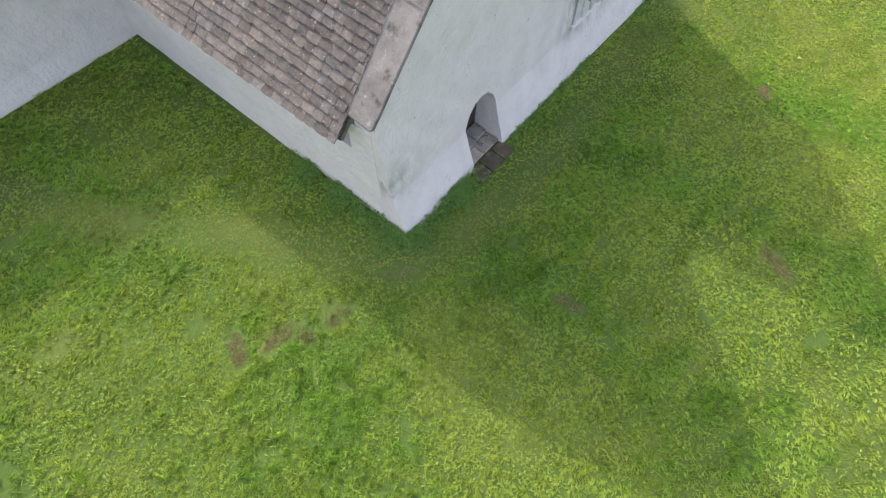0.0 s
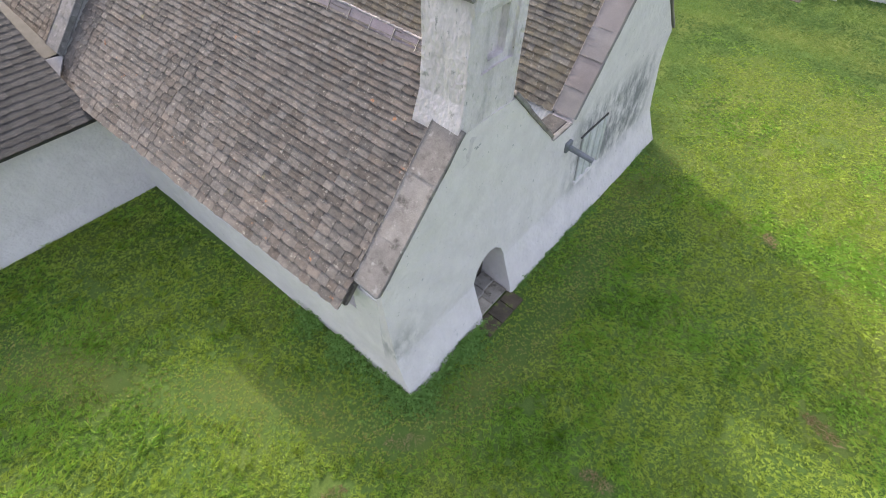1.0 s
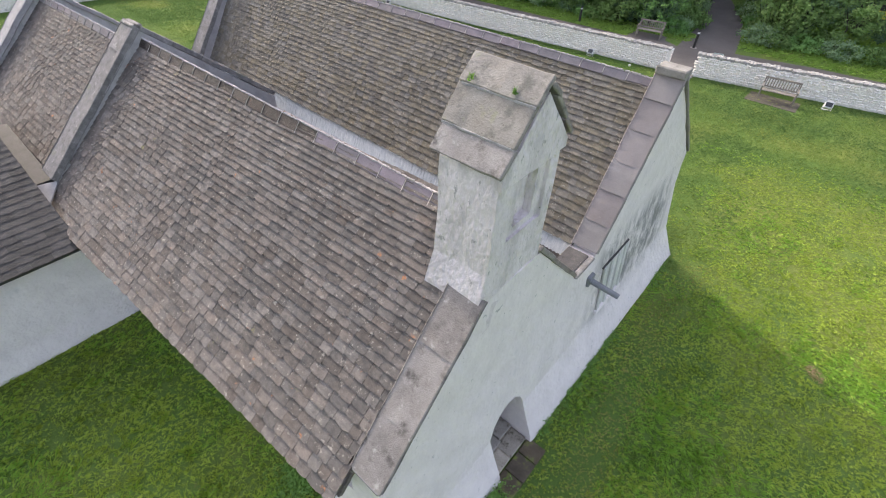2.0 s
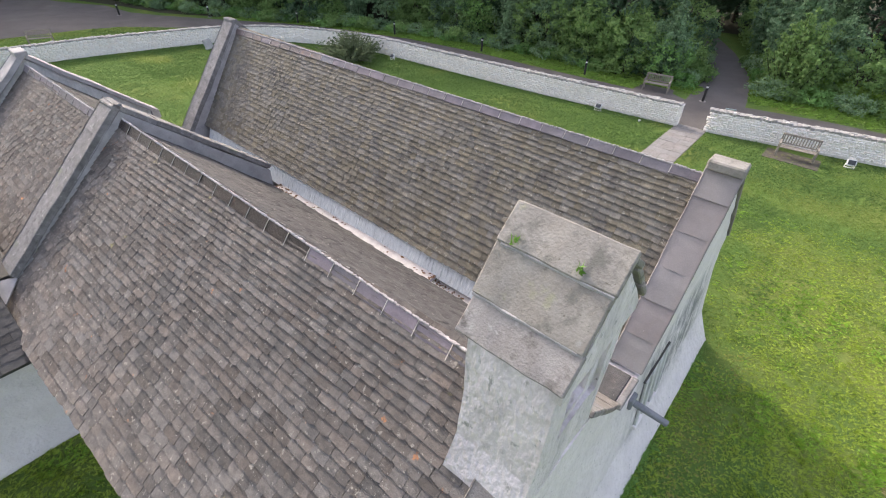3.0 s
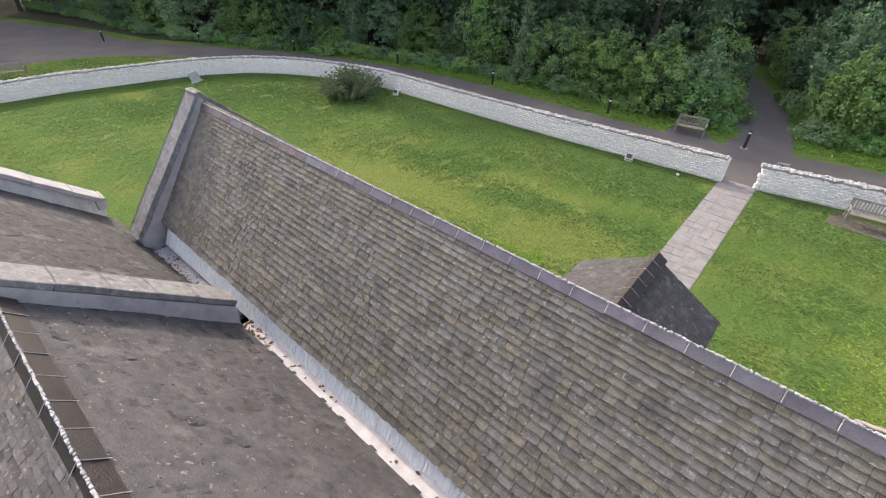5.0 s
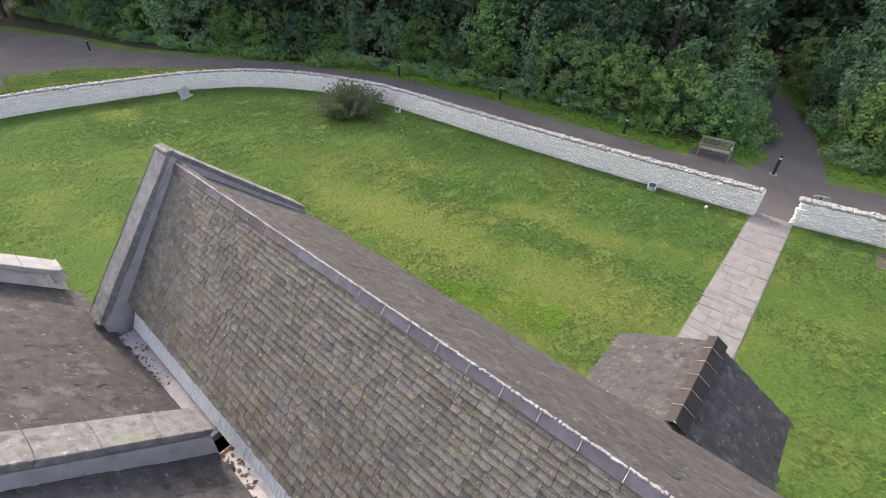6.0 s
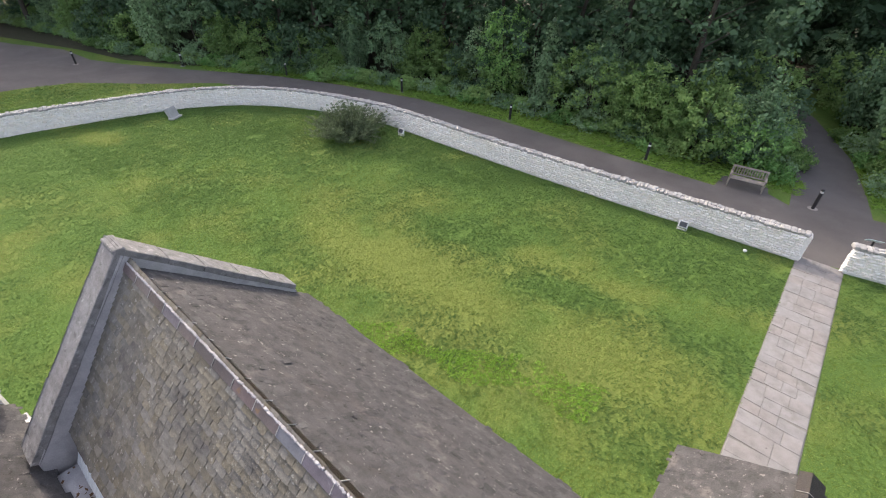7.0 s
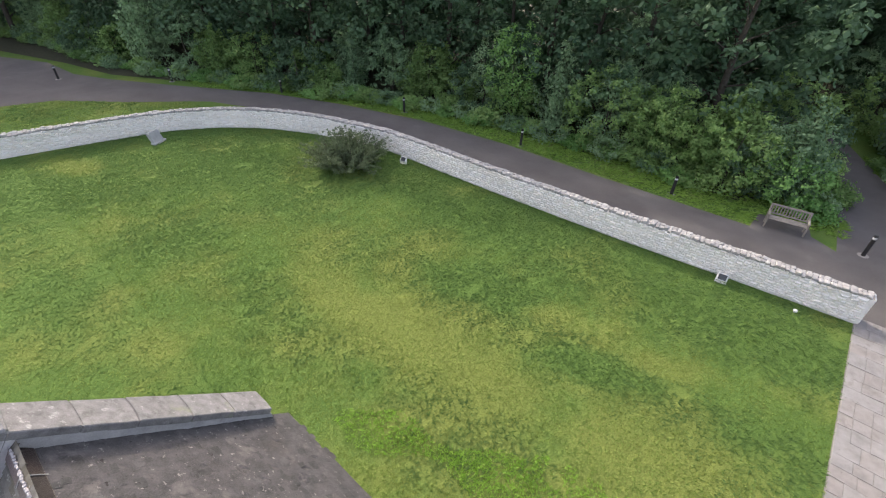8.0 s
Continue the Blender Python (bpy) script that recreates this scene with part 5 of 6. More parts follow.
def limbs(bm, rng, height, spread, count, base=0.16, low=0.25):
    top = Vector((rng.normal() * 0.3, rng.normal() * 0.3, height * 0.85))
    mid = Vector((rng.normal() * 0.15, rng.normal() * 0.15, height * 0.4))
    tube(bm, (0, 0, -0.1), mid, base, base * 0.7, 8)
    tube(bm, mid, top, base * 0.7, base * 0.15, 7)
    for i in range(count):
        f = low + (0.9 - low) * i / count
        start = (mid * (f / 0.45) if f < 0.45 else mid.lerp(top, (f - 0.45) / 0.55))
        ang = i * 2.4 + rng.normal() * 0.3
        r = spread * (0.55 + 0.4 * rng.random())
        end = start + Vector((math.cos(ang) * r, math.sin(ang) * r, height * 0.10 * rng.random() + 0.1 * r))
        tube(bm, start, end, base * 0.38 * (1.1 - f), base * 0.06, 5)


def plant(name, seed, height, radius, low, clumps, per, size, leaf, label, category, group, clump=0.55, base=0.16, squash=1.0):
    rng = np.random.default_rng(seed)
    ob = thing(name, label, category, (0, 0, 0), group)
    bm = bmesh.new()
    limbs(bm, rng, height, radius * 0.8, 12 if height > 5 else 8, base, max(low / height, 0.12))
    part("trunk", bm, BARK, ob)
    d = unit(rng.normal(size=(clumps, 3)))
    rad = 0.62 + 0.38 * rng.random((clumps, 1)) ** 0.6
    lobes = unit(rng.normal(size=(7, 3)))
    rad *= 0.80 + 0.28 * np.max(d @ lobes.T, axis=1, keepdims=True)
    c = d * rad * np.array([radius, radius * squash, (height - low) / 2]) + np.array([0, 0, (height + low) / 2])
    v, f = leaves_at(rng, c, rng.uniform(0.6, 1.2, clumps) * clump, per, size)
    v[:, 2] = np.maximum(v[:, 2], 0.03)
    part("crown", fast_mesh("crown", v, f, [leaf]), None, ob)
    return ob


rw = random.Random(17)


def scatter(maker_list, spots, seed, lo=0.85, hi=1.2):
    """One of each kind stands at the first spots; copies stand at the others."""
    r = random.Random(seed)
    for i, (x, y) in enumerate(spots):
        src = maker_list[i % len(maker_list)]
        s = r.uniform(lo, hi)
        m = pose(x, y, 0, 0, 0, r.uniform(0, 360))
        if i < len(maker_list):
            src.matrix_world = m
        else:
            c = copy_thing(src, m)
            c.scale = (s, s, s * r.uniform(0.9, 1.1))


trees = [plant("woodland_tree", 100 + i, h, r, lo, 170, 20, 0.345, LEAF_DARK, "dense dark-leaved woodland tree", "tree", "woodland trees", 0.75, 0.22)
         for i, (h, r, lo) in enumerate(((13, 4.2, 0.8), (15, 4.8, 1.5), (11, 3.8, 0.4), (14, 4.5, 1.0)))]
rows = []
EDGE = [(12.0, -35.0), (17, -35.5), (23, -35), (29, -34), (35.5, -31.5), (42, -28.5), (48, -25.5), (54, -23), (60, -22), (68, -21), (78, -19)]
rt = random.Random(3)
def along_edge(step, back, jitter):
    made = []
    for (x0, y0), (x1, y1) in zip(EDGE, EDGE[1:]):
        d = math.hypot(x1 - x0, y1 - y0)
        k = max(1, round(d / step))
        nx, ny = (y1 - y0) / d, -(x1 - x0) / d
        for i in range(k):
            f = (i + 0.5) / k
            made.append((x0 + (x1 - x0) * f + nx * back + rt.uniform(-jitter, jitter), y0 + (y1 - y0) * f + ny * back + rt.uniform(-jitter, jitter)))
    return made
spots = along_edge(3.9, 1.5, 0.7) + along_edge(4.5, 6.0, 1.2)
spots += [(15.5, -43), (17, -49), (12, -56), (5, -58), (-2, -55), (21, -52), (18, -60)]
spots += [(x + rw.uniform(-1, 1), y + rw.uniform(-1, 1)) for x in range(-26, 3, 5) for y in (-44, -49)] + [(16, -46), (19, -46.5), (13.5, -53), (8, -56), (11, -58), (4.5, -53)]
spots += [(71, -17), (75, -14.5)]
scatter(trees, spots, 7, 0.9, 1.15)
# Eastern trees scaled up beyond the view so their shade covers the far lane.
for x, y in ((79, -11), (79, -6.5), (79, -2), (80, 2.5), (80, 7), (81, 12), (85, -8), (85, 3)):
    tall = copy_thing(trees[rw.randrange(4)], pose(x, y, 0, 0, 0, rw.uniform(0, 360)))
    tall.scale = (1.3, 1.3, 1.45)
# Leaf-clump backdrop added behind the trees to close gaps of bright sky.
q = np.random.default_rng(71)
line = np.array(along_edge(1.2, 20.0, 2.5))
c = np.concatenate([line, np.stack([q.uniform(-35, 14, 60), q.uniform(-64, -58, 60)], 1)]).repeat(16, 0)
c = np.concatenate([c + q.normal(0, 1.0, c.shape), q.uniform(0.5, 15, (len(c), 1))], 1)
# The east bank rises out of view so that it shades the far lane.
east = np.stack([q.uniform(84, 92, 1300), q.uniform(-36, 30, 1300), q.uniform(0.5, 28, 1300)], 1)
back = np.array(along_edge(1.3, 10.5, 1.5)).repeat(12, 0)
back = np.concatenate([back + q.normal(0, 0.8, back.shape), q.uniform(0.5, 13, (len(back), 1))], 1)
c = np.concatenate([c, east, back])
v, f = leaves_at(q, c, np.full(len(c), 1.4), 14, 1.1)
tagged(part("distant_wood", fast_mesh("distant_wood", v, f, [LEAF_DARK]), None), "backdrop of dark leaf clumps added behind the trees to block sky and sun", "trees", "", "stuff")

def shooting_bush(name, label, category, group, height, radius, shoots, seed, leaf, size=0.10, per=13, droop=0.62):
    """A bush of many upright shoots clad in small leaves, with an open, spiky outline."""
    q = np.random.default_rng(seed)
    ob = thing(name, label, category, (0, 0, 0), group)
    bm = bmesh.new()
    centres, spread = [], []
    for i in range(shoots):
        a, out = q.uniform(0, 6.28), q.random() ** 0.7
        foot = Vector((math.cos(a), math.sin(a), 0)) * radius * 0.35 * out + Vector((0, 0, 0.05))
        top = Vector((math.cos(a), math.sin(a), 0)) * radius * out * q.uniform(0.8, 1.15) + Vector((0, 0, height * (1.02 - droop * out ** 1.6) * q.uniform(0.72, 1.12)))
        tube(bm, foot, top, 0.018, 0.004, 4, False)
        for f in np.linspace(0.25, 1.0, 9):
            centres.append(np.array(foot.lerp(top, f)) + q.normal(0, 0.05, 3))
            spread.append(height * 0.13 * (1.25 - f * 0.85))
    part("branch_frame", bm, BARK, ob)
    v, f = leaves_at(q, np.array(centres), np.array(spread), per, size, 0.4)
    v[:, 2] = np.maximum(v[:, 2], 0.02)
    part("foliage", fast_mesh("foliage", v, f, [leaf]), None, ob)
    return ob


shrubs = [plant("hazel_shrub", 200 + i, h, r, 0.1, 90, 34, 0.17, leaf, label, "shrub", "shrubs along the wood edge", 0.42, 0.05)
          for i, (h, r, leaf, label) in enumerate(((3.6, 1.9, LEAF_MID, "leafy mid-green hazel shrub at the wood edge"), (4.6, 1.8, LEAF_GREY, "tall grey-green shrub at the wood edge"), (2.6, 1.7, LEAF_MID, "low bushy green shrub at the wood edge"), (3.2, 2.1, LEAF_DARK, "dark green spreading shrub at the wood edge")))]
shrubs.insert(1, shooting_bush("hazel_shrub", "tall spiky mid-green shrub at the wood edge", "shrub", "shrubs along the wood edge", 3.7, 1.7, 60, 411, LEAF_MID, 0.17, 11, 0.5))
shrubs.insert(3, shooting_bush("hazel_shrub", "loose grey-green sapling at the wood edge", "shrub", "shrubs along the wood edge", 4.8, 1.5, 45, 412, LEAF_GREY, 0.19, 13, 0.45))
spots = along_edge(2.7, -1.75, 0.5) + along_edge(3.0, 0.0, 0.8)
spots += [(10.5, -32.9), (11.7, -32.6), (12.9, -32.7), (10.0, -34.2)] + [(9.3, -33.2), (8.8, -35.0), (9.6, -37.5), (10.6, -40), (2.6, -35.6), (1.4, -37.5), (3.3, -38.5), (-0.5, -36.6), (-3.5, -37.5), (0.5, -41.5), (-5.0, -40.0), (3.8, -42.0), (-8, -38.5), (-12, -38.5), (-16, -39.5), (11.2, -42), (12.5, -44.5), (14, -47), (1.8, -43.5), (4.6, -46.5), (6.5, -50), (6.4, -47.2), (5.6, -44.6), (8.2, -52), (5.0, -42.6), (-2.5, -42.5), (-6.5, -42.8), (-10.5, -42)]
scatter(shrubs, spots, 8, 0.7, 1.2)

for h, r, lo, n, leaf, label, x, y, seed in (
    (5.6, 1.7, 0.5, 130, LEAF_LIME, "tall bright green sapling at the wood edge", 24.7, -32.9, 501),
    (5.2, 1.5, 0.4, 110, LEAF_GREY, "grey-green sapling at the wood edge", 26.6, -33.4, 502),
    (4.0, 1.2, 0.1, 80, LEAF_MID, "narrow conical green shrub at the wood edge", 31.3, -32.4, 503),
    (4.3, 2.4, 0.1, 150, LEAF_MID, "wide yellowish-green hazel shrub at the wood edge", 18.4, -32.9, 504),
    (4.0, 2.2, 0.1, 140, LEAF_MID, "arching green hazel shrub at the wood edge", 15.0, -32.8, 505),
    (1.7, 1.6, 0.05, 70, LEAF_LIME, "low bright green bramble at the wood edge", 38.6, -28.9, 506),
    (2.6, 2.0, 0.05, 110, LEAF_LIME, "leafy green bramble beside the woodland path", 9.4, -33.2, 507),
):
    plant("hazel_shrub", seed, h, r, lo, n, 30, 0.15, leaf, label, "shrub", "shrubs along the wood edge", 0.40, 0.05).matrix_world = pose(x, y, 0, 0, 0, seed * 37)

low = [plant("undergrowth", 300 + i, h, r, 0.02, 60, 26, 0.13, leaf, "low tangle of weeds and ferns", "plant", "undergrowth at the wood edge", 0.30, 0.02)
       for i, (h, r, leaf) in enumerate(((0.8, 1.0, LEAF_MID), (0.6, 0.9, LEAF_LIME), (1.0, 1.0, LEAF_GREY)))]
spots = along_edge(1.1, -3.1, 0.45) + [(3.6, -36.2), (4.0, -37.6), (4.6, -39.2), (5.3, -40.8), (3.0, -35.2), (8.6, -39), (9.2, -41), (8.0, -32.4), (7.7, -33.4), (7.6, -34.6), (8.0, -36.0), (3.2, -34.2), (2.2, -34.0), (0.8, -34.6), (-1.0, -34.4), (-2.6, -35.0), (-4.4, -35.6), (-6.5, -36.0), (-9, -36.4)]
scatter(low, spots, 9, 0.8, 1.2)

bush = shooting_bush("yew_bush", "spiky dark evergreen bush on the lawn", "bush", "", 1.8, 2.4, 190, 400, LEAF_BUSH, 0.062, 22)
bush.matrix_world = pose(26.9, -21.3, 0)


# ---- weeds at the foot of the walls ----
rng = np.random.default_rng(12)
def clumped(n, along, out, rise):
    """Spots along a wall's foot in uneven clumps, thinning away from it: distance along, distance out, height."""
    t = np.concatenate([rng.normal(c, 0.16, n // 14) for c in rng.uniform(*along, 14)])
    d = rng.exponential(out, len(t))
    return t, d, rng.uniform(0.01, 1.0, len(t)) * rise * np.exp(-d / (out * 2))


y1, d1, z1 = clumped(700, (-1.9, 0.15), 0.14, 0.26)
y2, d2, z2 = clumped(170, (-10.3, -3.4), 0.06, 0.13)
x3, d3, z3 = clumped(840, (-0.1, 3.2), 0.15, 0.28)
c = np.concatenate([np.stack([-0.05 - d1, y1, z1], 1), np.stack([-0.05 - d2, y2, z2], 1), np.stack([x3, 0.036 * x3 + 0.09 + d3, z3], 1)])
v, f = leaves_at(rng, c, np.full(len(c), 0.09), 9, 0.045, 0.9)
v[:, 2] = np.maximum(v[:, 2], 0.01)
tagged(part("wall_foot_weeds", fast_mesh("weeds", v, f, [LEAF_WEED]), None), "leafy green weeds at the foot of the white walls", "weeds", "", "stuff")
# ---- grass ----
def smooth_field(x, y, scale, seed):
    """A cheap smooth random field between 0 and 1."""
    q = np.random.default_rng(seed)
    total = np.zeros_like(x)
    for _ in range(6):
        a, k, ph = q.uniform(0, 2 * np.pi), q.uniform(0.5, 1.6) / scale, q.uniform(0, 6.28)
        total += np.sin((x * np.cos(a) + y * np.sin(a)) * k * 2 * np.pi + ph)
    return 0.5 + total / 7.0


TRODDEN = np.array([(9.0, 6.1), (6.6, 4.8), (4.4, 3.6), (2.5, 2.3), (-0.2, 0.75), (-0.8, -0.5), (-1.1, -4.2), (-0.7, -7.9), (-0.7, -10.5)])


def trodden(x, y):
    """1 on the worn line that runs round the church, falling to 0 beside it."""
    best = np.full(x.shape, 9.0)
    for p, q in zip(TRODDEN, TRODDEN[1:]):
        d = q - p
        f = np.clip(((x - p[0]) * d[0] + (y - p[1]) * d[1]) / (d @ d), 0, 1)
        best = np.minimum(best, np.hypot(x - p[0] - f * d[0], y - p[1] - f * d[1]))
    return np.exp(-(best / 0.42) ** 2) * (0.45 + 0.75 * smooth_field(x, y, 1.5, 38))


def fade(x, y, start, end, seed):
    """True at random, more and more often from the line start to the line end, going south."""
    q = np.random.default_rng(seed)
    return q.random(x.shape) < np.clip((y - start + 1.2 * (smooth_field(x, y, 2.5, 55) - 0.5)) / (end - start), 0, 1)


def mown(x, y, seed):
    """True at random where the mown lawn takes over from the rough grass round the church."""
    q = np.random.default_rng(seed)
    wave = 1.2 * (smooth_field(x, y, 2.5, 55) - 0.5)
    share = np.maximum(np.clip((y + 11.0 + wave) / -9.0, 0, 1), np.clip((x + 4.0 + 2 * wave) / 5.0, 0, 1) * (y < -9.8))
    return q.random(x.shape) < share


def thin_out(x, start, end, seed):
    """True at random, more and more often going west from start to end."""
    q = np.random.default_rng(seed)
    return q.random(x.shape) < np.clip((x - start) / (end - start), 0, 1)


def grass(name, x0, x1, y0, y1, density, blades, height, seed, label, keep, mats=None, wide=0.05, wind_share=0.35, bias=None, patchy=0.0, rise=(0.25, 0.75)):
    """Tufts of leaning blades over a stretch; four materials: plain, deep green, yellowing, worn."""
    mats = mats or [BLADE, BLADE_DEEP, BLADE_STRAW, BLADE_WORN]
    q = np.random.default_rng(seed)
    n = int((x1 - x0) * (y1 - y0) * density)
    x, y = q.uniform(x0, x1, n), q.uniform(y0, y1, n)
    bare = smooth_field(x, y, 1.6, 31) * 0.6 + smooth_field(x, y, 0.7, 32) * 0.4
    ok = keep(x, y) & (bare < 0.74 + 0.25 * q.random(n))
    if patchy:
        ok &= smooth_field(x, y, 1.1, 39) * 0.5 + smooth_field(x, y, 0.45, 40) * 0.5 > patchy + 0.2 * (q.random(n) - 0.5)
    x, y = x[ok], y[ok]
    n, roots = len(x) * blades, np.stack([x, y, np.full(len(x), -0.005)], 1)
    lean_to = q.uniform(0, 2 * np.pi, len(x)).repeat(blades)
    x, y = np.repeat(x, blades), np.repeat(y, blades)
    lush = smooth_field(x, y, 5.0, 33) * 0.6 + smooth_field(x, y, 1.4, 34) * 0.4
    if bias is not None:
        lush = lush + bias(x, y)
    worn = trodden(x, y)
    ang, wind = q.uniform(0, 2 * np.pi, n), smooth_field(x, y, 2.2, 35) * 6.28
    lean = np.stack([np.cos(ang) + 0.8 * np.cos(lean_to) + wind_share * np.cos(wind), np.sin(ang) + 0.8 * np.sin(lean_to) + wind_share * np.sin(wind)], 1) * 0.55
    h = height * q.uniform(0.55, 1.3, n) * (0.7 + 0.6 * np.clip(lush, 0, 1)) * (1 - 0.55 * np.clip(worn, 0, 1))
    tip = np.stack([x + lean[:, 0] * h * 1.4, y + lean[:, 1] * h * 1.4, h * q.uniform(*rise, n)], 1)
    side = np.stack([-np.sin(ang), np.cos(ang), np.zeros(n)], 1) * (height * wide * q.uniform(0.7, 1.3, n))[:, None]
    mid = roots.repeat(blades, 0) * 0.6 + tip * 0.4 + np.stack([0 * x, 0 * x, h * 0.16], 1)
    v = np.concatenate([roots, np.stack([mid + side * 1.5, tip], 1).reshape(-1, 3)])
    root, k = np.arange(len(roots)).repeat(blades), len(roots) + 2 * np.arange(n)
    faces = np.stack([root, k, k + 1], 1)
    pick = q.random(n)
    straw = smooth_field(x, y, 7.0, 36) * 0.55 + smooth_field(x, y, 1.1, 37) * 0.45
    yellow = np.clip((straw - 0.38) * 1.6 - (0.0 if bias is None else 0.8 * bias(x, y)) + 0.48 * np.exp(-(((x - 13.5) / 8.5) ** 2) - ((y + 15.5 + 0.22 * (x - 13.5)) / 3.0) ** 2), 0.0, 0.85)
    kind = np.where(pick < np.clip((lush - 0.40) * 2.2, 0.0, 0.9), 1, np.where(pick > 1.0 - yellow, 2, 0))
    kind = np.where(q.random(n) < 0.6 * worn, 3, kind) if len(mats) > 3 else np.zeros(n, int)
    tagged(part(name, fast_mesh(name, v, faces, mats, kind), None), label, "grass", "", "stuff")


def near_yard(x, y):
    return ((y > 0.05 * x + 0.10) & (x < 9.0)) | ((x < -0.05) & (y <= 0.1) & ~((x > -0.38) & (y > -3.25) & (y < -1.95)))


def wall_inner(x):
    return np.interp(x, (-12, -3.9, 4.3, 5.6, 9.3, 13.5, 18.85, 26.7, 31.36, 33.95, 36.0, 37.7, 39.0), (-29.2, -27.1, -25.45, -25.2, -24.9, -24.5, -24.2, -24.0, -22.6, -21.2, -19.5, -16.9, -12.0)) + 0.05


def lawn(x, y):
    return (y > wall_inner(x)) & ~((x > 4.2) & (x < 5.74)) & (x < 38.9) & ~((x > -0.8) & (x < 1.5) & (y < -24.3)) & ~((x > 3.3) & (x < 6.45) & (y > -12.8))


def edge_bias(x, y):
    """Greener towards the churchyard wall and on the stretches that stand in for tree shade."""
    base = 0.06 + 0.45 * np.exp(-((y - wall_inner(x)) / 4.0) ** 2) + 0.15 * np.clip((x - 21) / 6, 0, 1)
    for a, b, ra, rb, turn, gain in SHADE_AND_STRAW:
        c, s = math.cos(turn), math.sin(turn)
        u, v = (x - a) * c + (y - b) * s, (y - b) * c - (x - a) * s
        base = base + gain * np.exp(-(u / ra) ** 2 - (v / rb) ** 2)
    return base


BARE_SPOTS = [(0.09, 2.82), (-0.16, 2.17), (0.8, 3.86), (-0.45, 0.7), (-4.0, -8.85), (-3.4, -1.0), (0.4, 3.2), (-6.2, -4.6)]


def bare(x, y, grow=1.0):
    hit = np.zeros(x.shape, bool)
    for i, (a, b) in enumerate(BARE_SPOTS):
        c, s = math.cos(i * 1.3), math.sin(i * 1.3)
        u, v = (x - a) * c + (y - b) * s, (y - b) * c - (x - a) * s
        hit |= (u / (0.22 + 0.04 * (i % 4))) ** 2 + (v / 0.13) ** 2 < grow + 0.5 * smooth_field(x, y, 0.2, 50)
    return hit


def clover(x, y):
    return ((np.hypot(x + 1.9, y + 3.2) < 0.55) | (np.hypot(x + 2.5, y + 2.5) < 0.45) | (np.hypot(x + 1.3, y + 5.8) < 0.4) | (np.hypot(x + 2.4, y + 6.4) < 0.5)) & (smooth_field(x, y, 0.5, 51) > 0.35)


grass("grass_by_the_gable", -17.0, 9.0, -19.0, 7.5, 340, 6, 0.075, 41, "rough green and yellowish grass round the church", lambda x, y: (near_yard(x, y) | ((x < 3.4) & (y < -10.4))) & ~bare(x, y, 2.2) & ~mown(x, y, 56) & ~thin_out(x, -7.0, -17.0, 58), [BLADE_PALE, BLADE_LUSH, BLADE_PALE, BLADE_WORN], rise=(0.14, 0.52), wide=0.10)
grass("grass_tufts", -13.0, 9.0, -15.0, 9.0, 26, 12, 0.13, 48, "taller tufts of pale green grass round the church", lambda x, y: near_yard(x, y) & (trodden(x, y) < 0.25) & ~bare(x, y, 3.0) & ((y > 0.05 * x + 0.9) | (x < -1.6)) & ~fade(x, y, -3.0, -15.0, 59) & ~thin_out(x, -4.0, -13.0, 60), [BLADE_PALE, BLADE_LUSH, BLADE_PALE, BLADE_WORN], wide=0.03, patchy=0.40)
grass("bare_thatch", -8.0, 5.0, -10.0, 6.0, 1000, 4, 0.055, 49, "bare pinkish patches of dead thatch in the grass", lambda x, y: near_yard(x, y) & bare(x, y), [BLADE_DEAD])
grass("clover_by_the_door", -3.4, -0.7, -7.2, -1.8, 700, 3, 0.06, 50, "round patches of lush clover near the doorway", clover, [BLADE_LUSH], wide=0.2)
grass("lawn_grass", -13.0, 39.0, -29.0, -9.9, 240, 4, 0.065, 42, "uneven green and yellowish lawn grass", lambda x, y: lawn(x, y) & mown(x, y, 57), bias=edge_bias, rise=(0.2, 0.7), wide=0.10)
grass("verge_grass", 6.5, 47.0, -33.5, -22.0, 100, 6, 0.14, 43, "bright green grass verge along the lane", lambda x, y: (y < np.interp(x, (6.3, 9.7, 9.8, 22.4, 28.6, 34.6, 39.9, 45.5), (-31.0, -31.2, -29.5, -29.4, -28.7, -27.0, -24.9, -21.4))) & (y > np.interp(x, (6.3, 10, 22, 29, 36, 42, 47), (-33.0, -33.4, -33.2, -32.4, -29.8, -27.0, -24.0))), [BLADE_VERGE])

grass("clover_patch", 8.5, 15.6, -15.2, -11.0, 420, 3, 0.07, 47, "lush green clover patches in the lawn", lambda x, y: (np.abs(y + 12.5 - (x - 13.2) * 0.35) < 0.45 + 0.25 * np.sin(x * 2.3)) | ((np.hypot((x - 9.6) / 1.6, (y + 14.0) / 0.5) < 1) & (smooth_field(x, y, 0.7, 52) > 0.4)), [BLADE_LUSH], wide=0.16)
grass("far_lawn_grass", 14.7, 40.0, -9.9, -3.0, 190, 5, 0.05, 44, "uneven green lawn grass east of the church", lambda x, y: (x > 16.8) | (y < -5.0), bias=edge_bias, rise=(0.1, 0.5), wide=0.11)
grass("outer_verge_grass", 39.5, 49.5, -20.0, 8.0, 35, 5, 0.13, 45, "green grass between wall and lane", lambda x, y: (x > np.interp(-y, (-6, 4, 9.4, 11.7, 14.2, 16.9, 19.5), (41.3, 41.0, 40.4, 39.9, 39.2, 38.5, 37.0))) & (x < np.interp(-y, (-12, 5, 11.3, 14.0, 17.2, 19.9), (50, 49.4, 48.8, 47.9, 44.4, 42.0))))
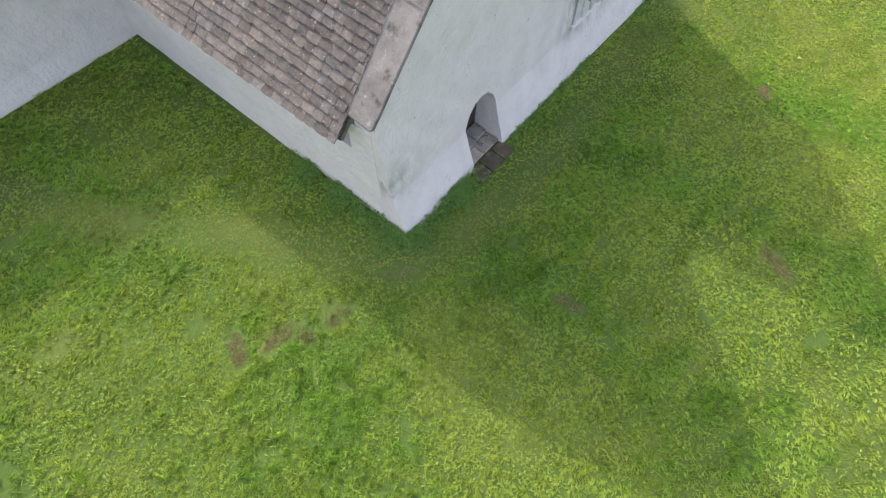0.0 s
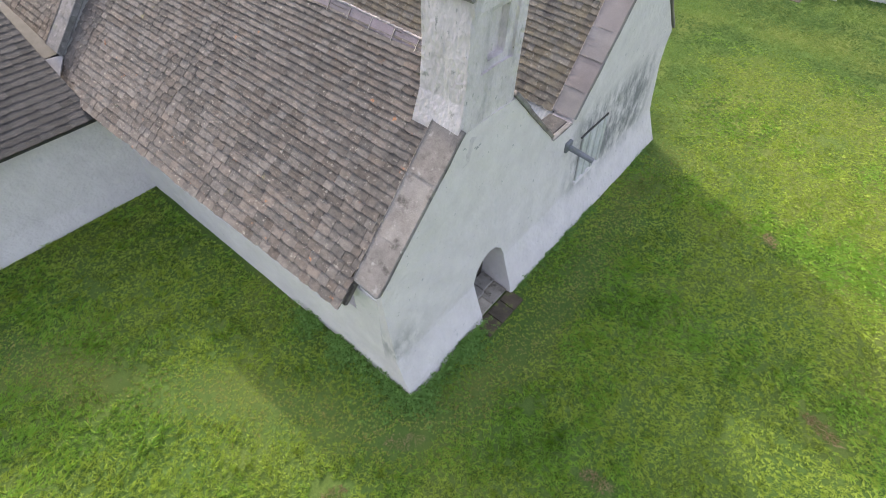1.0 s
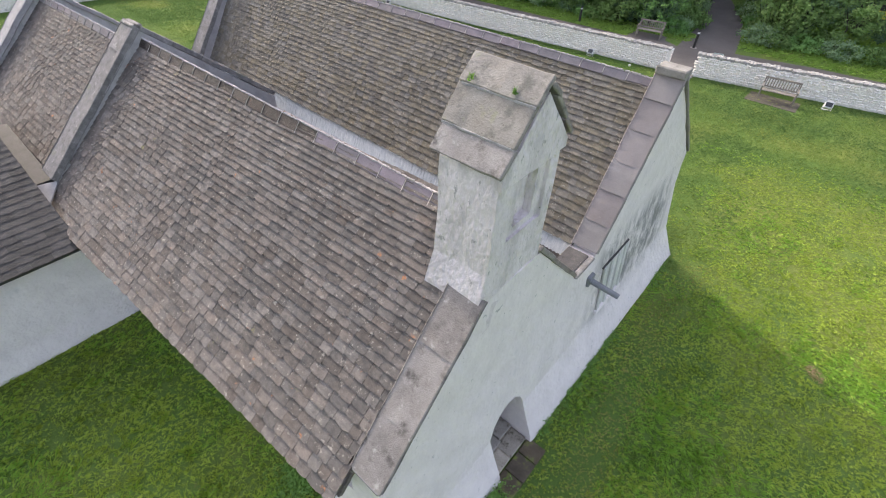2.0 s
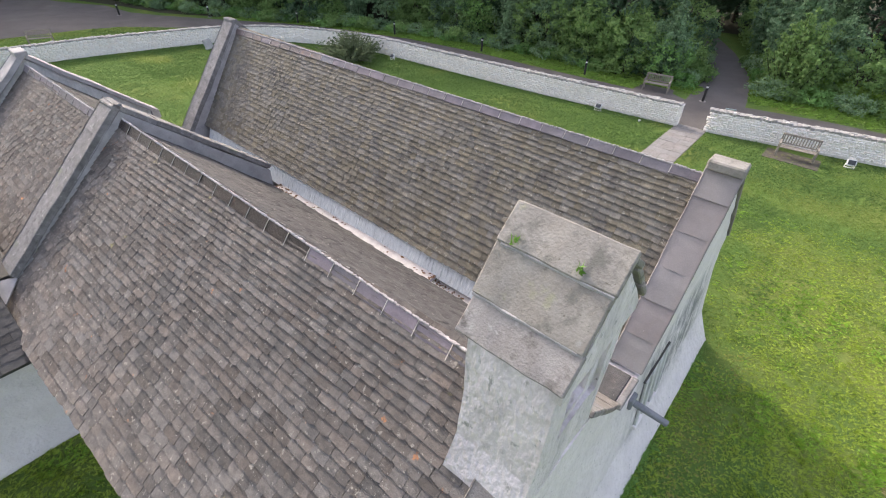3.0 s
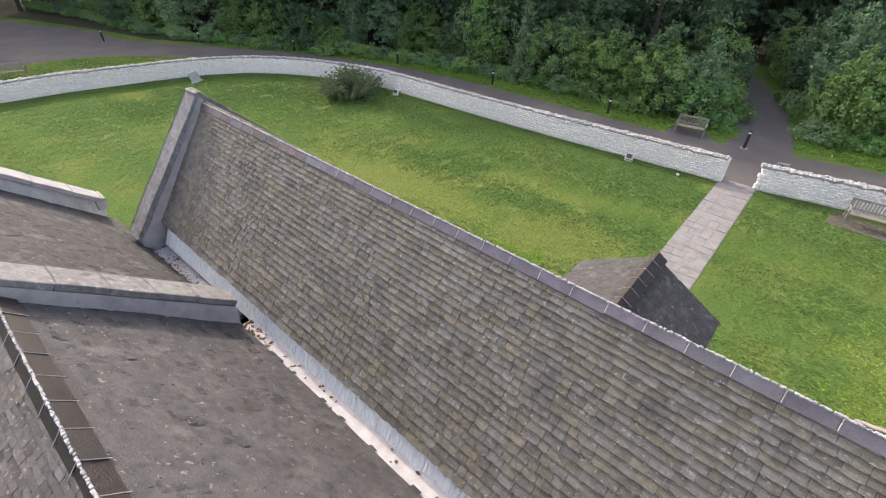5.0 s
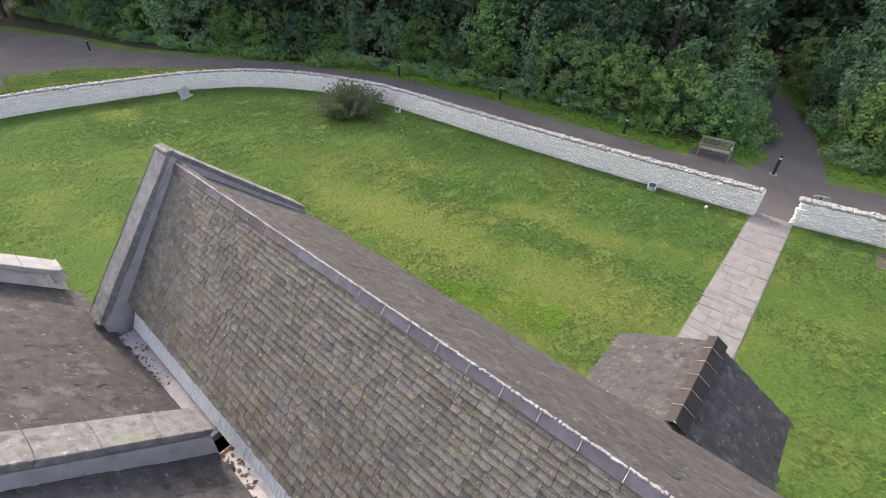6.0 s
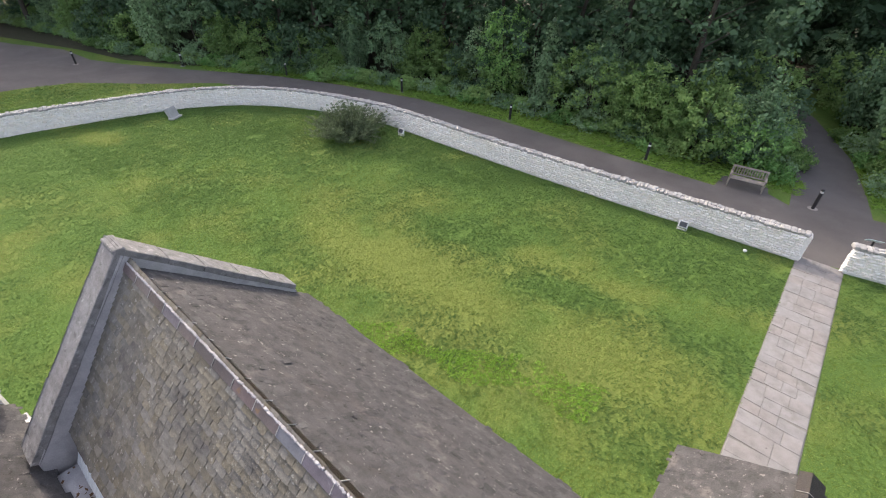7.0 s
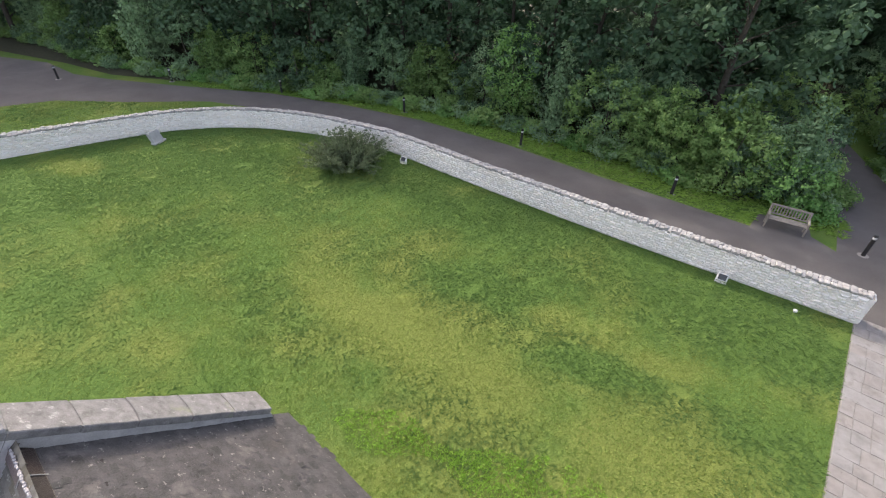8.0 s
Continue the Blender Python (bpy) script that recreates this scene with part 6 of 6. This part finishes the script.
grass("rough_grass", -16.0, 7.2, -42.5, -31.9, 50, 6, 0.20, 46, "long rough grass beside the woodland path", lambda x, y: (y < np.interp(x, (-16, 0, 3.9), (-33.0, -31.9, -31.2))) & (x < np.interp(-y, (30, 33.2, 38, 44), (3.5, 3.9, 4.9, 7.2))), [BLADE_VERGE])

# ---- small pieces: stones of the wall, slates of the roofs ----
rubble_wall("churchyard_wall", [(5.62, -25.2), (9.3, -24.9), (13.5, -24.5), (18.85, -24.2), (22.2, -24.05), (26.7, -23.95), (31.36, -22.6), (33.95, -21.2), (36.0, -19.5), (37.7, -16.9), (38.5, -14.2), (39.15, -11.7), (39.7, -9.4), (40.3, -4.0), (40.6, 6.0)], 1.03, "curving whitewashed rubble churchyard wall with rough coping stones", 240, (6, -25), 51)
rubble_wall("churchyard_wall_west", [(-14.0, -29.8), (-9.0, -28.5), (-3.9, -27.15), (1.8, -26.0), (4.28, -25.5)], 1.03, "whitewashed rubble churchyard wall west of the gate", 60, (4, -25), 52)
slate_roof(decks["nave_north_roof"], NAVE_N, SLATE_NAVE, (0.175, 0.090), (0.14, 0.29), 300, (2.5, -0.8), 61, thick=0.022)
slate_roof(decks["aisle_north_roof"], AISLE_N, SLATE_AISLE, (0.15, 0.090), (0.11, 0.25), 300, (4.0, -6.0), 62, thick=0.022)
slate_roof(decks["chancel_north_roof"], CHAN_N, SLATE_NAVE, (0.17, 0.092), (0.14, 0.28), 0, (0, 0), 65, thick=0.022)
for name, corners, seed in (("nave_south_roof", NAVE_S, 63), ("aisle_south_roof", AISLE_S, 64), ("chancel_south_roof", CHAN_S, 66), ("porch_east_roof", PORCH_E, 69), ("porch_west_roof", PORCH_W, 70)):
    matted_slope(decks[name], corners, SLATE_SOUTH, seed)
    slate_roof(decks[name], corners, SLATE_SOUTH, (0.115, 0.09), (0.06, 0.17), 0, (0, 0), seed, thick=0.006, sag=0.02, share=0.20)
slate_roof(decks["wing_west_roof"], WING_W, SLATE_DARK, (0.17, 0.15), (0.18, 0.32), 0, (0, 0), 67, thick=0.007)
slate_roof(decks["wing_east_roof"], WING_E, SLATE_DARK, (0.17, 0.15), (0.18, 0.32), 0, (0, 0), 68, thick=0.007)
